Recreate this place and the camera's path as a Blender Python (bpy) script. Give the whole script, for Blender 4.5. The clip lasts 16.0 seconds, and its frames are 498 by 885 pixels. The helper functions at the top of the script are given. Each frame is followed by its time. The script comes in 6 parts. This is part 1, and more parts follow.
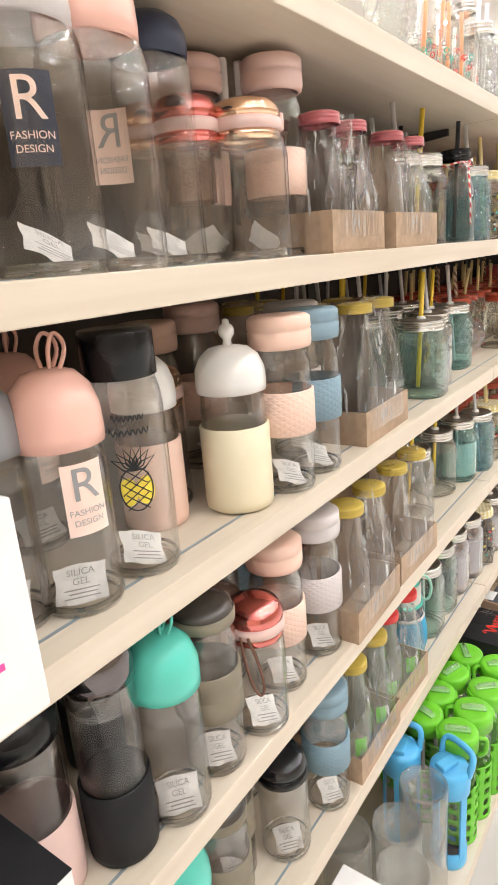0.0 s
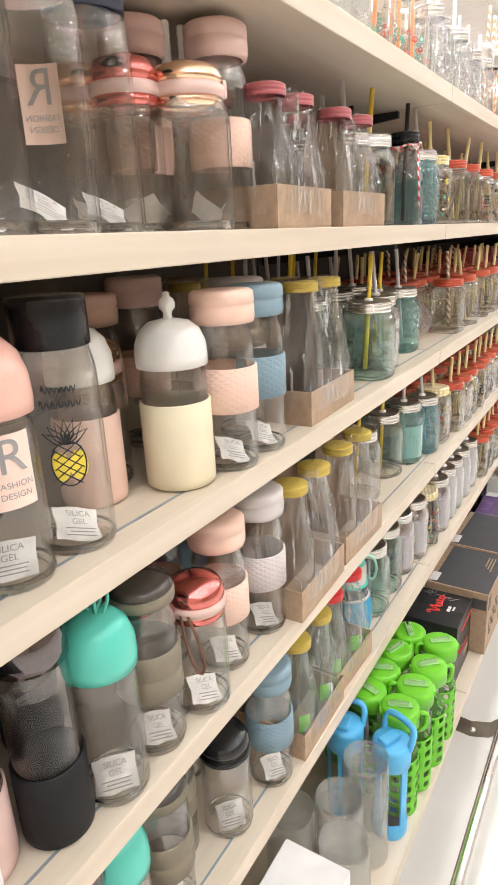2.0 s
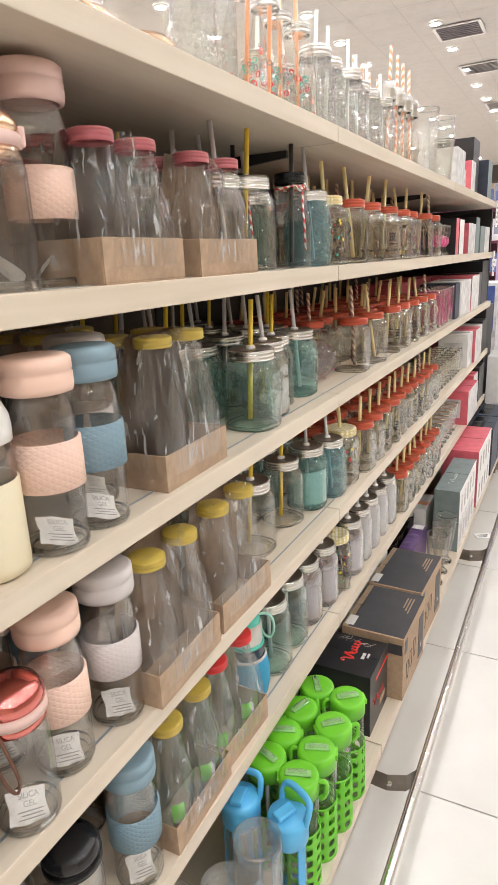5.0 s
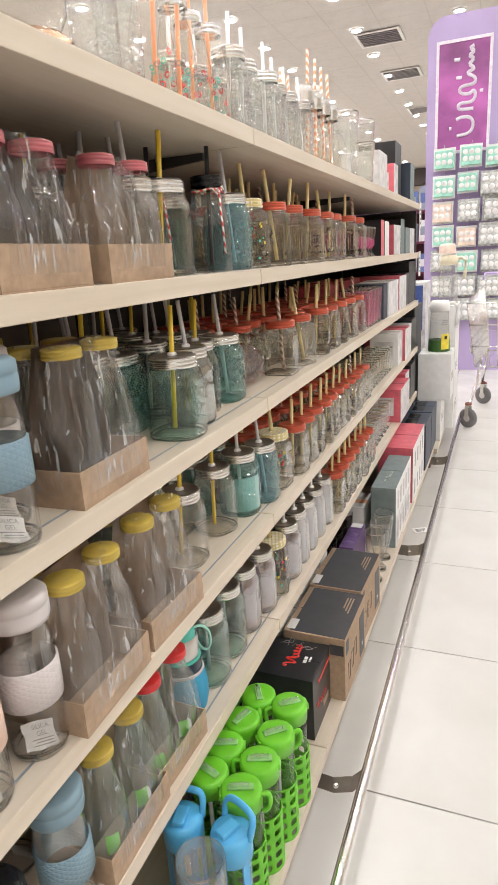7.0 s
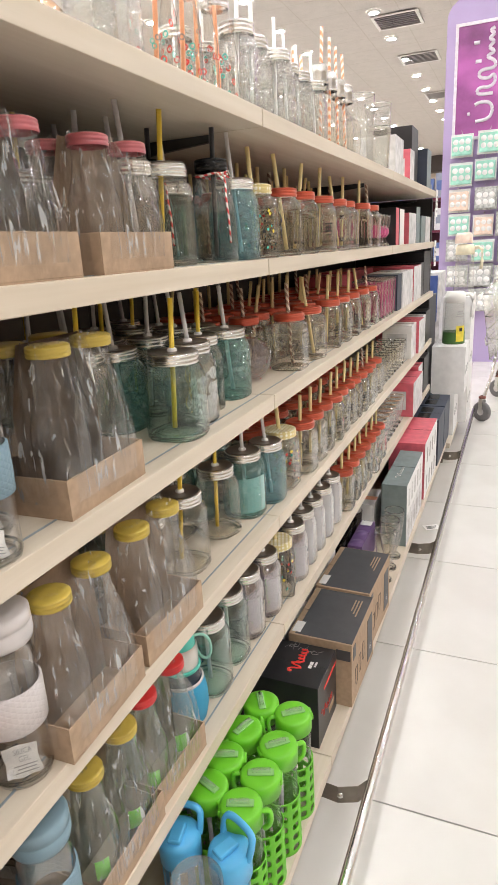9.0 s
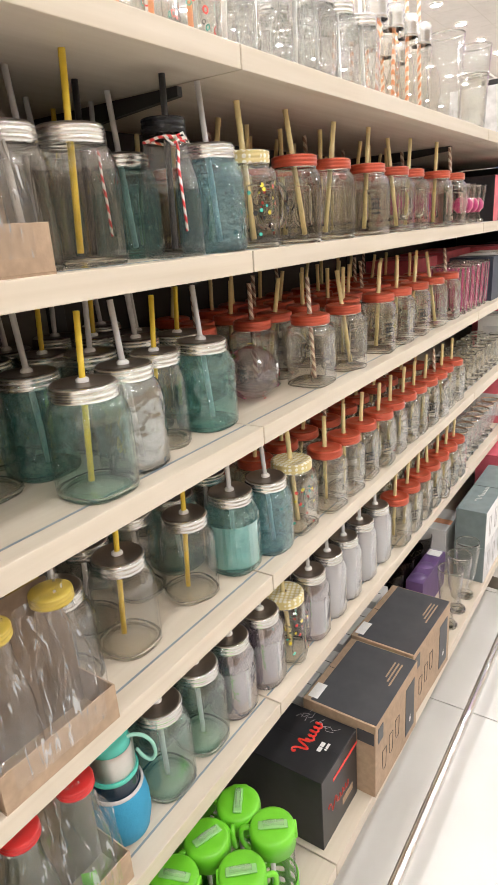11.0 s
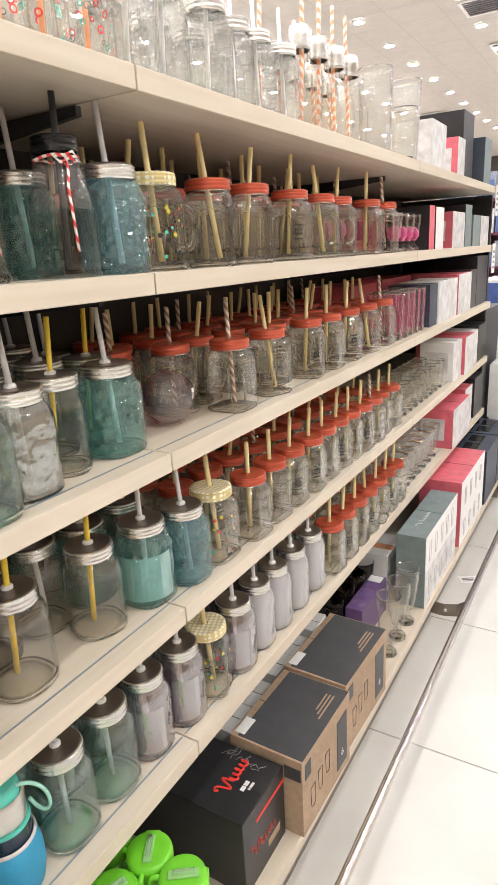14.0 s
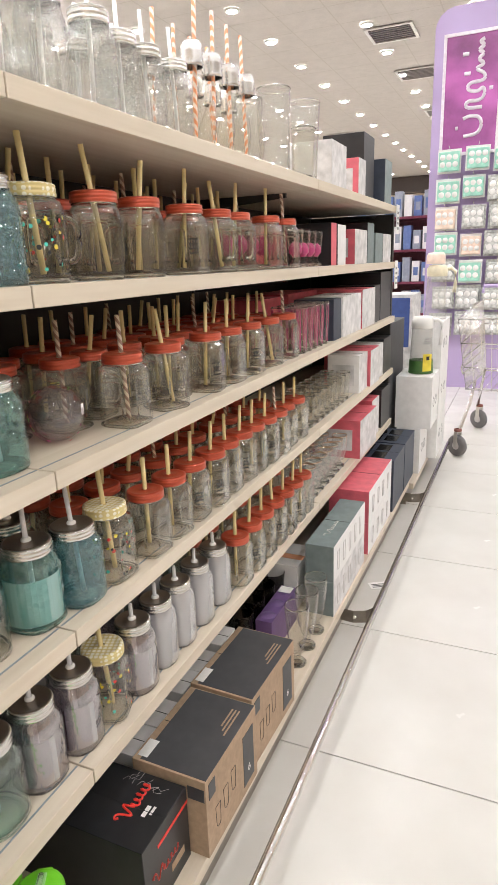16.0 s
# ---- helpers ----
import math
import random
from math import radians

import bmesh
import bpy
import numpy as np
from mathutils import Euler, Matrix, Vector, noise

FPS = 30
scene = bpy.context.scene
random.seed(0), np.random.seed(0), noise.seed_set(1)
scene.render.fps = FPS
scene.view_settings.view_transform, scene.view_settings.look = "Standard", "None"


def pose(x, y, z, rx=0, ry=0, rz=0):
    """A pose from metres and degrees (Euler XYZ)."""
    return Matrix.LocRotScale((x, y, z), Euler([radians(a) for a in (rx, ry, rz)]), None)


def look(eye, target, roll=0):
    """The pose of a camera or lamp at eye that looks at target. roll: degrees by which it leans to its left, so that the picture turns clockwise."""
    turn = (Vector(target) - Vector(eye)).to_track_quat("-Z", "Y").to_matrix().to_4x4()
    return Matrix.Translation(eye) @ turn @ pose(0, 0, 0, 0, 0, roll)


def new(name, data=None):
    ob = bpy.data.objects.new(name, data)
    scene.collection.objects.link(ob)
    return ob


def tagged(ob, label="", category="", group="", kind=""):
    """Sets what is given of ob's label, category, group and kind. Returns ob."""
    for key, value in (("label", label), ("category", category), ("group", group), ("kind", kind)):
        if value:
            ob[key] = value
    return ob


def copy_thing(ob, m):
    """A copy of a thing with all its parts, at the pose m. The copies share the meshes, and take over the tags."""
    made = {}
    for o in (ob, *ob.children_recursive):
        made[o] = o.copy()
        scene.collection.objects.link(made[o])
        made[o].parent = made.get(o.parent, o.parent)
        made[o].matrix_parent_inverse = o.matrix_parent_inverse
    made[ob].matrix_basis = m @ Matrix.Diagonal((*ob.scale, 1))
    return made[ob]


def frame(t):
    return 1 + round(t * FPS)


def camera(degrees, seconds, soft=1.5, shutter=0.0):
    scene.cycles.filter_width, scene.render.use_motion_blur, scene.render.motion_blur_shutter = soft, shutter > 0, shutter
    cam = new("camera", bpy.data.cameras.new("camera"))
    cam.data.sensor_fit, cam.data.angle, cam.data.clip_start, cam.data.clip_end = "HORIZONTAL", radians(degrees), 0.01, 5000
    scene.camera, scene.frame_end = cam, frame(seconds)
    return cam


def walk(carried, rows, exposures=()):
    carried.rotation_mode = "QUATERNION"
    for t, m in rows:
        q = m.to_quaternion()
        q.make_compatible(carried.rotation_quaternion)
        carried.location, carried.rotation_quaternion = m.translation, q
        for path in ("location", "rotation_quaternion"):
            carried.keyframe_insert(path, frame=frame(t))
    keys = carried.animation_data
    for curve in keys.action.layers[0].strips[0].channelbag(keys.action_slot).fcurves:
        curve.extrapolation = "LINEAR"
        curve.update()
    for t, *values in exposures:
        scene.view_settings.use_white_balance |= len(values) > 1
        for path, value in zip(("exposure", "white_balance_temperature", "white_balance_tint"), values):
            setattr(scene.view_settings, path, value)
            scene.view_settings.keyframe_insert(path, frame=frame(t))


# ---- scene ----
cam = camera(43.9, 16.0)
PATH = [
    (0, (0.326, -1.301, 1.222), (-0.813, 0.241, 0.652), -4.6),
    (0.5, (0.325, -1.299, 1.22), (-0.766, 0.265, 0.616), -4.0),
    (1, (0.329, -1.292, 1.215), (-0.734, 0.28, 0.585), -3.9),
    (1.5, (0.332, -1.291, 1.216), (-0.722, 0.291, 0.594), -4.0),
    (2, (0.335, -1.289, 1.21), (-0.681, 0.318, 0.587), -3.0),
    (2.5, (0.344, -1.279, 1.217), (-0.653, 0.341, 0.596), -3.3),
    (3, (0.348, -1.271, 1.217), (-0.615, 0.362, 0.58), -3.6),
    (3.5, (0.361, -1.268, 1.222), (-0.573, 0.387, 0.597), -3.4),
    (4, (0.366, -1.243, 1.232), (-0.55, 0.427, 0.621), -2.7),
    (4.2, (0.377, -1.221, 1.24), (-0.543, 0.457, 0.66), -2.3),
    (6.5, (0.42, -1.128, 1.234), (-0.365, 0.622, 0.668), -3.9),
    (7, (0.423, -1.125, 1.238), (-0.315, 0.645, 0.671), -3.6),
    (7.5, (0.422, -1.117, 1.236), (-0.306, 0.656, 0.663), -3.4),
    (8, (0.425, -1.106, 1.232), (-0.32, 0.655, 0.645), -4.1),
    (8.5, (0.415, -1.098, 1.23), (-0.313, 0.66, 0.616), -2.7),
    (8.7, (0.41, -1.092, 1.236), (-0.325, 0.666, 0.63), -2.9),
    (10.8, (0.453, -0.741, 1.248), (-0.624, 0.816, 0.604), -3.6),
    (11, (0.474, -0.721, 1.248), (-0.607, 0.831, 0.595), -4.0),
    (11.5, (0.499, -0.693, 1.238), (-0.535, 0.868, 0.534), -4.8),
    (12, (0.516, -0.679, 1.237), (-0.521, 0.886, 0.547), -4.7),
    (12.5, (0.521, -0.672, 1.238), (-0.502, 0.908, 0.561), -4.1),
    (13, (0.521, -0.665, 1.233), (-0.495, 0.921, 0.562), -3.7),
    (13.5, (0.527, -0.661, 1.236), (-0.472, 0.951, 0.603), -3.4),
    (14, (0.531, -0.655, 1.237), (-0.468, 0.977, 0.654), -3.1),
    (14.5, (0.541, -0.647, 1.238), (-0.429, 1.011, 0.683), -2.1),
    (15, (0.553, -0.633, 1.237), (-0.344, 1.061, 0.666), -2.2),
    (15.5, (0.563, -0.622, 1.234), (-0.259, 1.107, 0.655), -2.2),
    (16, (0.572, -0.624, 1.239), (-0.214, 1.128, 0.68), -2.0),
]
walk(cam, [(t, look(eye, target, roll)) for t, eye, target, roll in PATH], [(0, 0.3), (2, 0.27), (4, 0.1), (6.5, -0.12), (8.5, -0.12), (11, 0.16), (13, 0.14), (14.5, 0.08), (16, -0.12)])


# ---------------------------------------------------------------- world
world = bpy.data.worlds.new("world")
scene.world = world
world.use_nodes = True
world.node_tree.nodes["Background"].inputs[0].default_value = (1.0, 0.95, 0.9, 1)
world.node_tree.nodes["Background"].inputs[1].default_value = 0.02
LAMP = 298.0            # radiance of every ceiling spot
scene.cycles.transparent_max_bounces = 40

# levels of the five shelves and of the base, the shelf front is x = 0
Z1, Z2, Z3, Z4, Z5, Z0 = 1.460, 1.220, 0.973, 0.723, 0.470, 0.150
LEVELS = (Z1, Z2, Z3, Z4, Z5)
DEPTH, THICK, BAY = 0.42, 0.028, 1.2
CEIL = 4.0

# ---------------------------------------------------------------- materials
MATS = {}


def node_mat(name):
    m = bpy.data.materials.new(name)
    m.use_nodes = True
    nt = m.node_tree
    nt.nodes.clear()
    out = nt.nodes.new("ShaderNodeOutputMaterial")
    return m, nt, out


def solid(name, col, rough=0.5, metal=0.0, vary=0.12, scale=30.0, bump=0.0, bscale=200.0, spec=0.5, stain=0.0, coat=0.0):
    """An opaque surface whose colour varies at two scales, with fine relief."""
    if name in MATS:
        return MATS[name]
    m, nt, out = node_mat(name)
    b = nt.nodes.new("ShaderNodeBsdfPrincipled")
    tc = nt.nodes.new("ShaderNodeTexCoord")
    n1 = nt.nodes.new("ShaderNodeTexNoise")
    n1.inputs["Scale"].default_value = scale
    n1.inputs["Detail"].default_value = 5
    nt.links.new(tc.outputs["Object"], n1.inputs["Vector"])
    ramp = nt.nodes.new("ShaderNodeValToRGB")
    lo = [c * (1 - vary) for c in col]
    hi = [min(1, c * (1 + vary)) for c in col]
    ramp.color_ramp.elements[0].position, ramp.color_ramp.elements[0].color = 0.3, (*lo, 1)
    ramp.color_ramp.elements[1].position, ramp.color_ramp.elements[1].color = 0.7, (*hi, 1)
    nt.links.new(n1.outputs["Fac"], ramp.inputs["Fac"])
    colour = ramp.outputs["Color"]
    if stain:
        n3 = nt.nodes.new("ShaderNodeTexNoise")
        n3.inputs["Scale"].default_value = scale * 0.12
        n3.inputs["Detail"].default_value = 8
        nt.links.new(tc.outputs["Object"], n3.inputs["Vector"])
        mix = nt.nodes.new("ShaderNodeMix")
        mix.data_type, mix.blend_type = "RGBA", "MULTIPLY"
        r3 = nt.nodes.new("ShaderNodeValToRGB")
        r3.color_ramp.elements[0].position, r3.color_ramp.elements[0].color = 0.35, (1 - stain, 1 - stain, 1 - stain, 1)
        r3.color_ramp.elements[1].position = 0.6
        nt.links.new(n3.outputs["Fac"], r3.inputs["Fac"])
        mix.inputs["Factor"].default_value = 1
        nt.links.new(colour, mix.inputs["A"])
        nt.links.new(r3.outputs["Color"], mix.inputs["B"])
        colour = mix.outputs["Result"]
    nt.links.new(colour, b.inputs["Base Color"])
    b.inputs["Roughness"].default_value = rough
    b.inputs["Metallic"].default_value = metal
    b.inputs["Specular IOR Level"].default_value = spec
    b.inputs["Coat Weight"].default_value = coat
    if bump:
        n2 = nt.nodes.new("ShaderNodeTexNoise")
        n2.inputs["Scale"].default_value = bscale
        nt.links.new(tc.outputs["Object"], n2.inputs["Vector"])
        bp = nt.nodes.new("ShaderNodeBump")
        bp.inputs["Strength"].default_value = bump
        bp.inputs["Distance"].default_value = 0.002
        nt.links.new(n2.outputs["Fac"], bp.inputs["Height"])
        nt.links.new(bp.outputs["Normal"], b.inputs["Normal"])
    nt.links.new(b.outputs["BSDF"], out.inputs["Surface"])
    MATS[name] = m
    return m


def glass(name, tint, rough=0.03, bump=0.25, bscale=60.0, cells=False, body=None, amount=0.0, gloss=1.0, stretch=1.0, deep=0.004, edge=0.85, glint_streaks=0.0):
    """Thin clear glass or film: lets light straight through, with a wavy gloss; body adds a coloured coat, on clear
    embossed glass a painted bright haze.
    """
    if name in MATS:
        return MATS[name]
    m, nt, out = node_mat(name)
    tr = nt.nodes.new("ShaderNodeBsdfTransparent")
    tr.inputs[0].default_value = (*tint, 1)
    gl = nt.nodes.new("ShaderNodeBsdfGlossy")
    gl.inputs["Roughness"].default_value = rough
    tc = nt.nodes.new("ShaderNodeTexCoord")
    if cells:
        n = nt.nodes.new("ShaderNodeTexVoronoi")
        h = n.outputs["Distance"]
    else:
        n = nt.nodes.new("ShaderNodeTexNoise")
        h = n.outputs["Fac"]
    n.inputs["Scale"].default_value = bscale
    mp = nt.nodes.new("ShaderNodeMapping")
    mp.inputs["Scale"].default_value = (1, 1, stretch)
    nt.links.new(tc.outputs["Object"], mp.inputs[0])
    nt.links.new(mp.outputs[0], n.inputs["Vector"])
    bp = nt.nodes.new("ShaderNodeBump")
    bp.inputs["Strength"].default_value = bump
    bp.inputs["Distance"].default_value = deep
    nt.links.new(h, bp.inputs["Height"])
    nt.links.new(bp.outputs["Normal"], gl.inputs["Normal"])
    lw = nt.nodes.new("ShaderNodeLayerWeight")
    lw.inputs["Blend"].default_value = 0.5
    pw = nt.nodes.new("ShaderNodeMath")
    pw.operation = "POWER"
    pw.inputs[1].default_value = 3.2
    nt.links.new(lw.outputs["Facing"], pw.inputs[0])
    mul = nt.nodes.new("ShaderNodeMath")
    mul.operation = "MULTIPLY_ADD"
    mul.inputs[1].default_value = edge
    mul.inputs[2].default_value = 0.04 * gloss
    mul.use_clamp = True
    nt.links.new(pw.outputs[0], mul.inputs[0])
    under = tr.outputs[0]
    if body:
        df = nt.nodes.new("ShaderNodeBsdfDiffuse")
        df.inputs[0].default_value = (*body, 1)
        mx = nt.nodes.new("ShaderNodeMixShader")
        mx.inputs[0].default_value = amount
        if glint_streaks:
            # long narrow pale creases, painted to stand in for highlights on the film
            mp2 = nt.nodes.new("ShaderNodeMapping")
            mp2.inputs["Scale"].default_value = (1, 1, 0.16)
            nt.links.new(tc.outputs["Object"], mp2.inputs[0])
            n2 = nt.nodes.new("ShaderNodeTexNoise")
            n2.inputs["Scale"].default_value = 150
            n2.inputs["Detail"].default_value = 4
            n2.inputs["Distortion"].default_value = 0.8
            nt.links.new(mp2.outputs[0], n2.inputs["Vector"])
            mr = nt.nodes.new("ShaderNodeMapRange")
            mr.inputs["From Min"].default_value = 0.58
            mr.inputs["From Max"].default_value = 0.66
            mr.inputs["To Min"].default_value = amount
            mr.inputs["To Max"].default_value = glint_streaks
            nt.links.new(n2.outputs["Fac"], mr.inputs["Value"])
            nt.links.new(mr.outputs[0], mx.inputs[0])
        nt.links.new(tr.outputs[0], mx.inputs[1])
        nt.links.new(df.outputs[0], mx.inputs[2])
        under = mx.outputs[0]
    ms = nt.nodes.new("ShaderNodeMixShader")
    nt.links.new(mul.outputs[0], ms.inputs[0])
    nt.links.new(under, ms.inputs[1])
    nt.links.new(gl.outputs[0], ms.inputs[2])
    nt.links.new(ms.outputs[0], out.inputs["Surface"])
    MATS[name] = m
    return m


def glowing(name, col, strength):
    if name in MATS:
        return MATS[name]
    m, nt, out = node_mat(name)
    e = nt.nodes.new("ShaderNodeEmission")
    e.inputs[0].default_value, e.inputs[1].default_value = (*col, 1), strength
    nt.links.new(e.outputs[0], out.inputs[0])
    MATS[name] = m
    return m


def maple():
    """Pale wood laminate with a faint grain along the shelf."""
    if "maple" in MATS:
        return MATS["maple"]
    m, nt, out = node_mat("maple")
    b = nt.nodes.new("ShaderNodeBsdfPrincipled")
    tc = nt.nodes.new("ShaderNodeTexCoord")
    mp = nt.nodes.new("ShaderNodeMapping")
    mp.inputs["Scale"].default_value = (60, 2.5, 60)
    nt.links.new(tc.outputs["Object"], mp.inputs[0])
    n = nt.nodes.new("ShaderNodeTexNoise")
    n.inputs["Scale"].default_value = 1.0
    n.inputs["Detail"].default_value = 6
    nt.links.new(mp.outputs[0], n.inputs["Vector"])
    r = nt.nodes.new("ShaderNodeValToRGB")
    r.color_ramp.elements[0].position, r.color_ramp.elements[0].color = 0.3, (0.59, 0.50, 0.388, 1)
    r.color_ramp.elements[1].position, r.color_ramp.elements[1].color = 0.7, (0.665, 0.58, 0.472, 1)
    nt.links.new(n.outputs["Fac"], r.inputs["Fac"])
    s = nt.nodes.new("ShaderNodeTexNoise")
    s.inputs["Scale"].default_value = 5
    nt.links.new(tc.outputs["Object"], s.inputs["Vector"])
    r2 = nt.nodes.new("ShaderNodeMapRange")
    r2.inputs["To Min"].default_value, r2.inputs["To Max"].default_value = 0.32, 0.55
    nt.links.new(s.outputs["Fac"], r2.inputs["Value"])
    nt.links.new(r2.outputs[0], b.inputs["Roughness"])
    nt.links.new(r.outputs[0], b.inputs["Base Color"])
    nt.links.new(b.outputs[0], out.inputs[0])
    MATS["maple"] = m
    return m


def tile_mat():
    if "tile" in MATS:
        return MATS["tile"]
    m, nt, out = node_mat("tile")
    b = nt.nodes.new("ShaderNodeBsdfPrincipled")
    tc = nt.nodes.new("ShaderNodeTexCoord")
    oi = nt.nodes.new("ShaderNodeObjectInfo")
    n = nt.nodes.new("ShaderNodeTexNoise")
    n.inputs["Scale"].default_value = 4
    n.inputs["Detail"].default_value = 8
    nt.links.new(tc.outputs["Object"], n.inputs["Vector"])
    ad = nt.nodes.new("ShaderNodeMath")
    ad.operation = "MULTIPLY_ADD"
    ad.inputs[1].default_value, ad.inputs[2].default_value = 0.25, 0.0
    nt.links.new(oi.outputs["Random"], ad.inputs[0])
    ad2 = nt.nodes.new("ShaderNodeMath")
    nt.links.new(ad.outputs[0], ad2.inputs[0])
    nt.links.new(n.outputs["Fac"], ad2.inputs[1])
    r = nt.nodes.new("ShaderNodeValToRGB")
    r.color_ramp.elements[0].position, r.color_ramp.elements[0].color = 0.3, (0.58, 0.55, 0.51, 1)
    r.color_ramp.elements[1].position, r.color_ramp.elements[1].color = 0.9, (0.67, 0.645, 0.61, 1)
    nt.links.new(ad2.outputs[0], r.inputs["Fac"])
    nt.links.new(r.outputs[0], b.inputs["Base Color"])
    n2 = nt.nodes.new("ShaderNodeTexNoise")
    n2.inputs["Scale"].default_value = 9
    n2.inputs["Detail"].default_value = 6
    nt.links.new(tc.outputs["Object"], n2.inputs["Vector"])
    mr = nt.nodes.new("ShaderNodeMapRange")
    mr.inputs["To Min"].default_value, mr.inputs["To Max"].default_value = 0.16, 0.32
    nt.links.new(n2.outputs["Fac"], mr.inputs["Value"])
    nt.links.new(mr.outputs[0], b.inputs["Roughness"])
    nt.links.new(b.outputs[0], out.inputs[0])
    MATS["tile"] = m
    return m


CLEAR = glass("clear_glass", (0.988, 0.984, 0.968), rough=0.035, bump=0.25, bscale=30, gloss=0.8, edge=0.85, deep=0.005)
CLEARB = glass("bottle_glass", (0.986, 0.981, 0.972), rough=0.03, bump=0.10, bscale=24, gloss=1.1, edge=0.8)
# the pale body is painted haze, for light that thick glass would gather
EMBOSS = glass("embossed_glass", (0.975, 0.98, 0.978), rough=0.04, bump=0.9, bscale=130, cells=True, body=(0.86, 0.86, 0.85), amount=0.03, gloss=2.2)
TEAL = glass("teal_glass", (0.78, 0.93, 0.925), rough=0.04, bump=0.9, bscale=75, cells=True, body=(0.30, 0.66, 0.62), amount=0.06, gloss=2.2, deep=0.010)
AQUA = glass("pale_aqua_glass", (0.90, 0.967, 0.952), rough=0.03, bump=0.35, bscale=35, body=(0.42, 0.60, 0.55), amount=0.006, gloss=1.2, deep=0.006)
BLUEG = glass("embossed_blue_glass", (0.71, 0.87, 0.905), rough=0.04, bump=1.0, bscale=120, cells=True, body=(0.28, 0.56, 0.62), amount=0.08, gloss=2.4)
SMOKE = glass("smoky_glass", (0.95, 0.94, 0.93), rough=0.03, bump=0.1, bscale=24, gloss=0.8, edge=0.85)
SILVERG = glass("silver_mirror_glass", (0.82, 0.87, 0.85), rough=0.04, bump=0.6, bscale=40, gloss=9, deep=0.010)
LILAC = glass("lilac_mirror_glass", (0.84, 0.79, 0.84), rough=0.04, bump=0.6, bscale=50, body=(0.45, 0.40, 0.45), amount=0.05, gloss=7)
WHITEG = glass("white_frosted_glass", (0.85, 0.84, 0.85), bump=0.25, bscale=60, body=(0.74, 0.72, 0.73), amount=0.36, gloss=4)
MINTG = glass("mint_coated_glass", (0.6, 0.82, 0.80), bump=0.25, bscale=50, body=(0.34, 0.62, 0.59), amount=0.55, gloss=4)
# white streaks in the film's colour imitate its glints
FILM = glass("wrapping_film", (0.985, 0.982, 0.978), rough=0.06, bump=0.6, bscale=60, body=(0.86, 0.86, 0.86), amount=0.01, gloss=2.0, stretch=0.2, deep=0.010, edge=0.4, glint_streaks=0.38)
EDGE = glass("bright_glass_edge", (0.955, 0.955, 0.94), rough=0.03, bump=0.1, bscale=60, gloss=1.8)
SPARK = glass("sparkling_glass", (0.985, 0.985, 0.985), rough=0.03, bump=0.5, bscale=120, gloss=4, deep=0.004)
FROST = glass("frosted_plastic", (0.95, 0.95, 0.94), rough=0.08, bump=0.05, body=(0.84, 0.84, 0.82), amount=0.10)
PINKG = glass("pink_glass", (0.95, 0.55, 0.70), bump=0.1, body=(0.85, 0.12, 0.36), amount=0.5)


def solid_glass():
    """Thick clear glass that bends light, for rims, feet, handles and raised lines."""
    m, nt, out = node_mat("thick_glass")
    b = nt.nodes.new("ShaderNodeBsdfPrincipled")
    b.inputs["Base Color"].default_value = (0.97, 0.985, 0.98, 1)
    b.inputs["Roughness"].default_value = 0.03
    b.inputs["IOR"].default_value = 1.5
    b.inputs["Transmission Weight"].default_value = 1.0
    nt.links.new(b.outputs[0], out.inputs[0])
    return m


SOLIDG = solid_glass()
WOOD = maple()
GROOVE = solid("groove", (0.22, 0.26, 0.28), 0.3)
DARK = solid("dark_panel", (0.030, 0.026, 0.023), 0.6, stain=0.3)
POST = solid("upright_metal", (0.03, 0.03, 0.03), 0.45)
CHROME = solid("chrome", (0.75, 0.74, 0.72), 0.14, 1.0, vary=0.05)
STEEL = solid("brushed_steel", (0.62, 0.60, 0.57), 0.32, 1.0, vary=0.1, bump=0.1)
BRACKET = solid("bracket_metal", (0.32, 0.28, 0.24), 0.38, 0.7)
SILVER = solid("silver_ring", (0.66, 0.65, 0.63), 0.24, 1.0, vary=0.06)
# top of the silver lid, coloured brown for the dark shelf underside it reflects
LIDTOP = solid("lid_disc", (0.27, 0.22, 0.18), 0.3, 0.8)
ORANGE = solid("orange_lid", (0.46, 0.075, 0.035), 0.35, 0.3, vary=0.08)
STRAW = solid("cream_straw", (0.72, 0.58, 0.28), 0.5)
YSTRAW = solid("yellow_straw", (0.80, 0.56, 0.05), 0.35)
CSTRAW = solid("clear_straw", (0.62, 0.60, 0.60), 0.3)
WSTRAW = solid("white_straw", (0.86, 0.84, 0.82), 0.3)
OSTRAW = solid("coral_straw", (0.86, 0.40, 0.22), 0.35)
BSTRAW = solid("black_straw", (0.02, 0.02, 0.022), 0.35)
KRAFT = solid("kraft_card", (0.41, 0.285, 0.19), 0.75, vary=0.1, scale=90, bump=0.15, stain=0.15)
YLID = solid("yellow_lid", (0.48, 0.35, 0.06), 0.4)
RLID = solid("red_lid", (0.62, 0.03, 0.03), 0.35)
PLID = solid("rose_red_lid", (0.40, 0.10, 0.11), 0.4)
PEACH = solid("peach_silicone", (0.79, 0.545, 0.44), 0.5, vary=0.04)
SALMON = solid("salmon_plastic", (0.78, 0.455, 0.375), 0.24, vary=0.03)
PINK = solid("dusty_pink_plastic", (0.70, 0.49, 0.44), 0.42, vary=0.04)
BLUEGREY = solid("slate_blue_silicone", (0.20, 0.30, 0.36), 0.5, vary=0.05)
GREYS = solid("pale_grey_silicone", (0.55, 0.51, 0.50), 0.5, vary=0.04)
CREAM = solid("cream_silicone", (0.72, 0.64, 0.455), 0.45, vary=0.03)
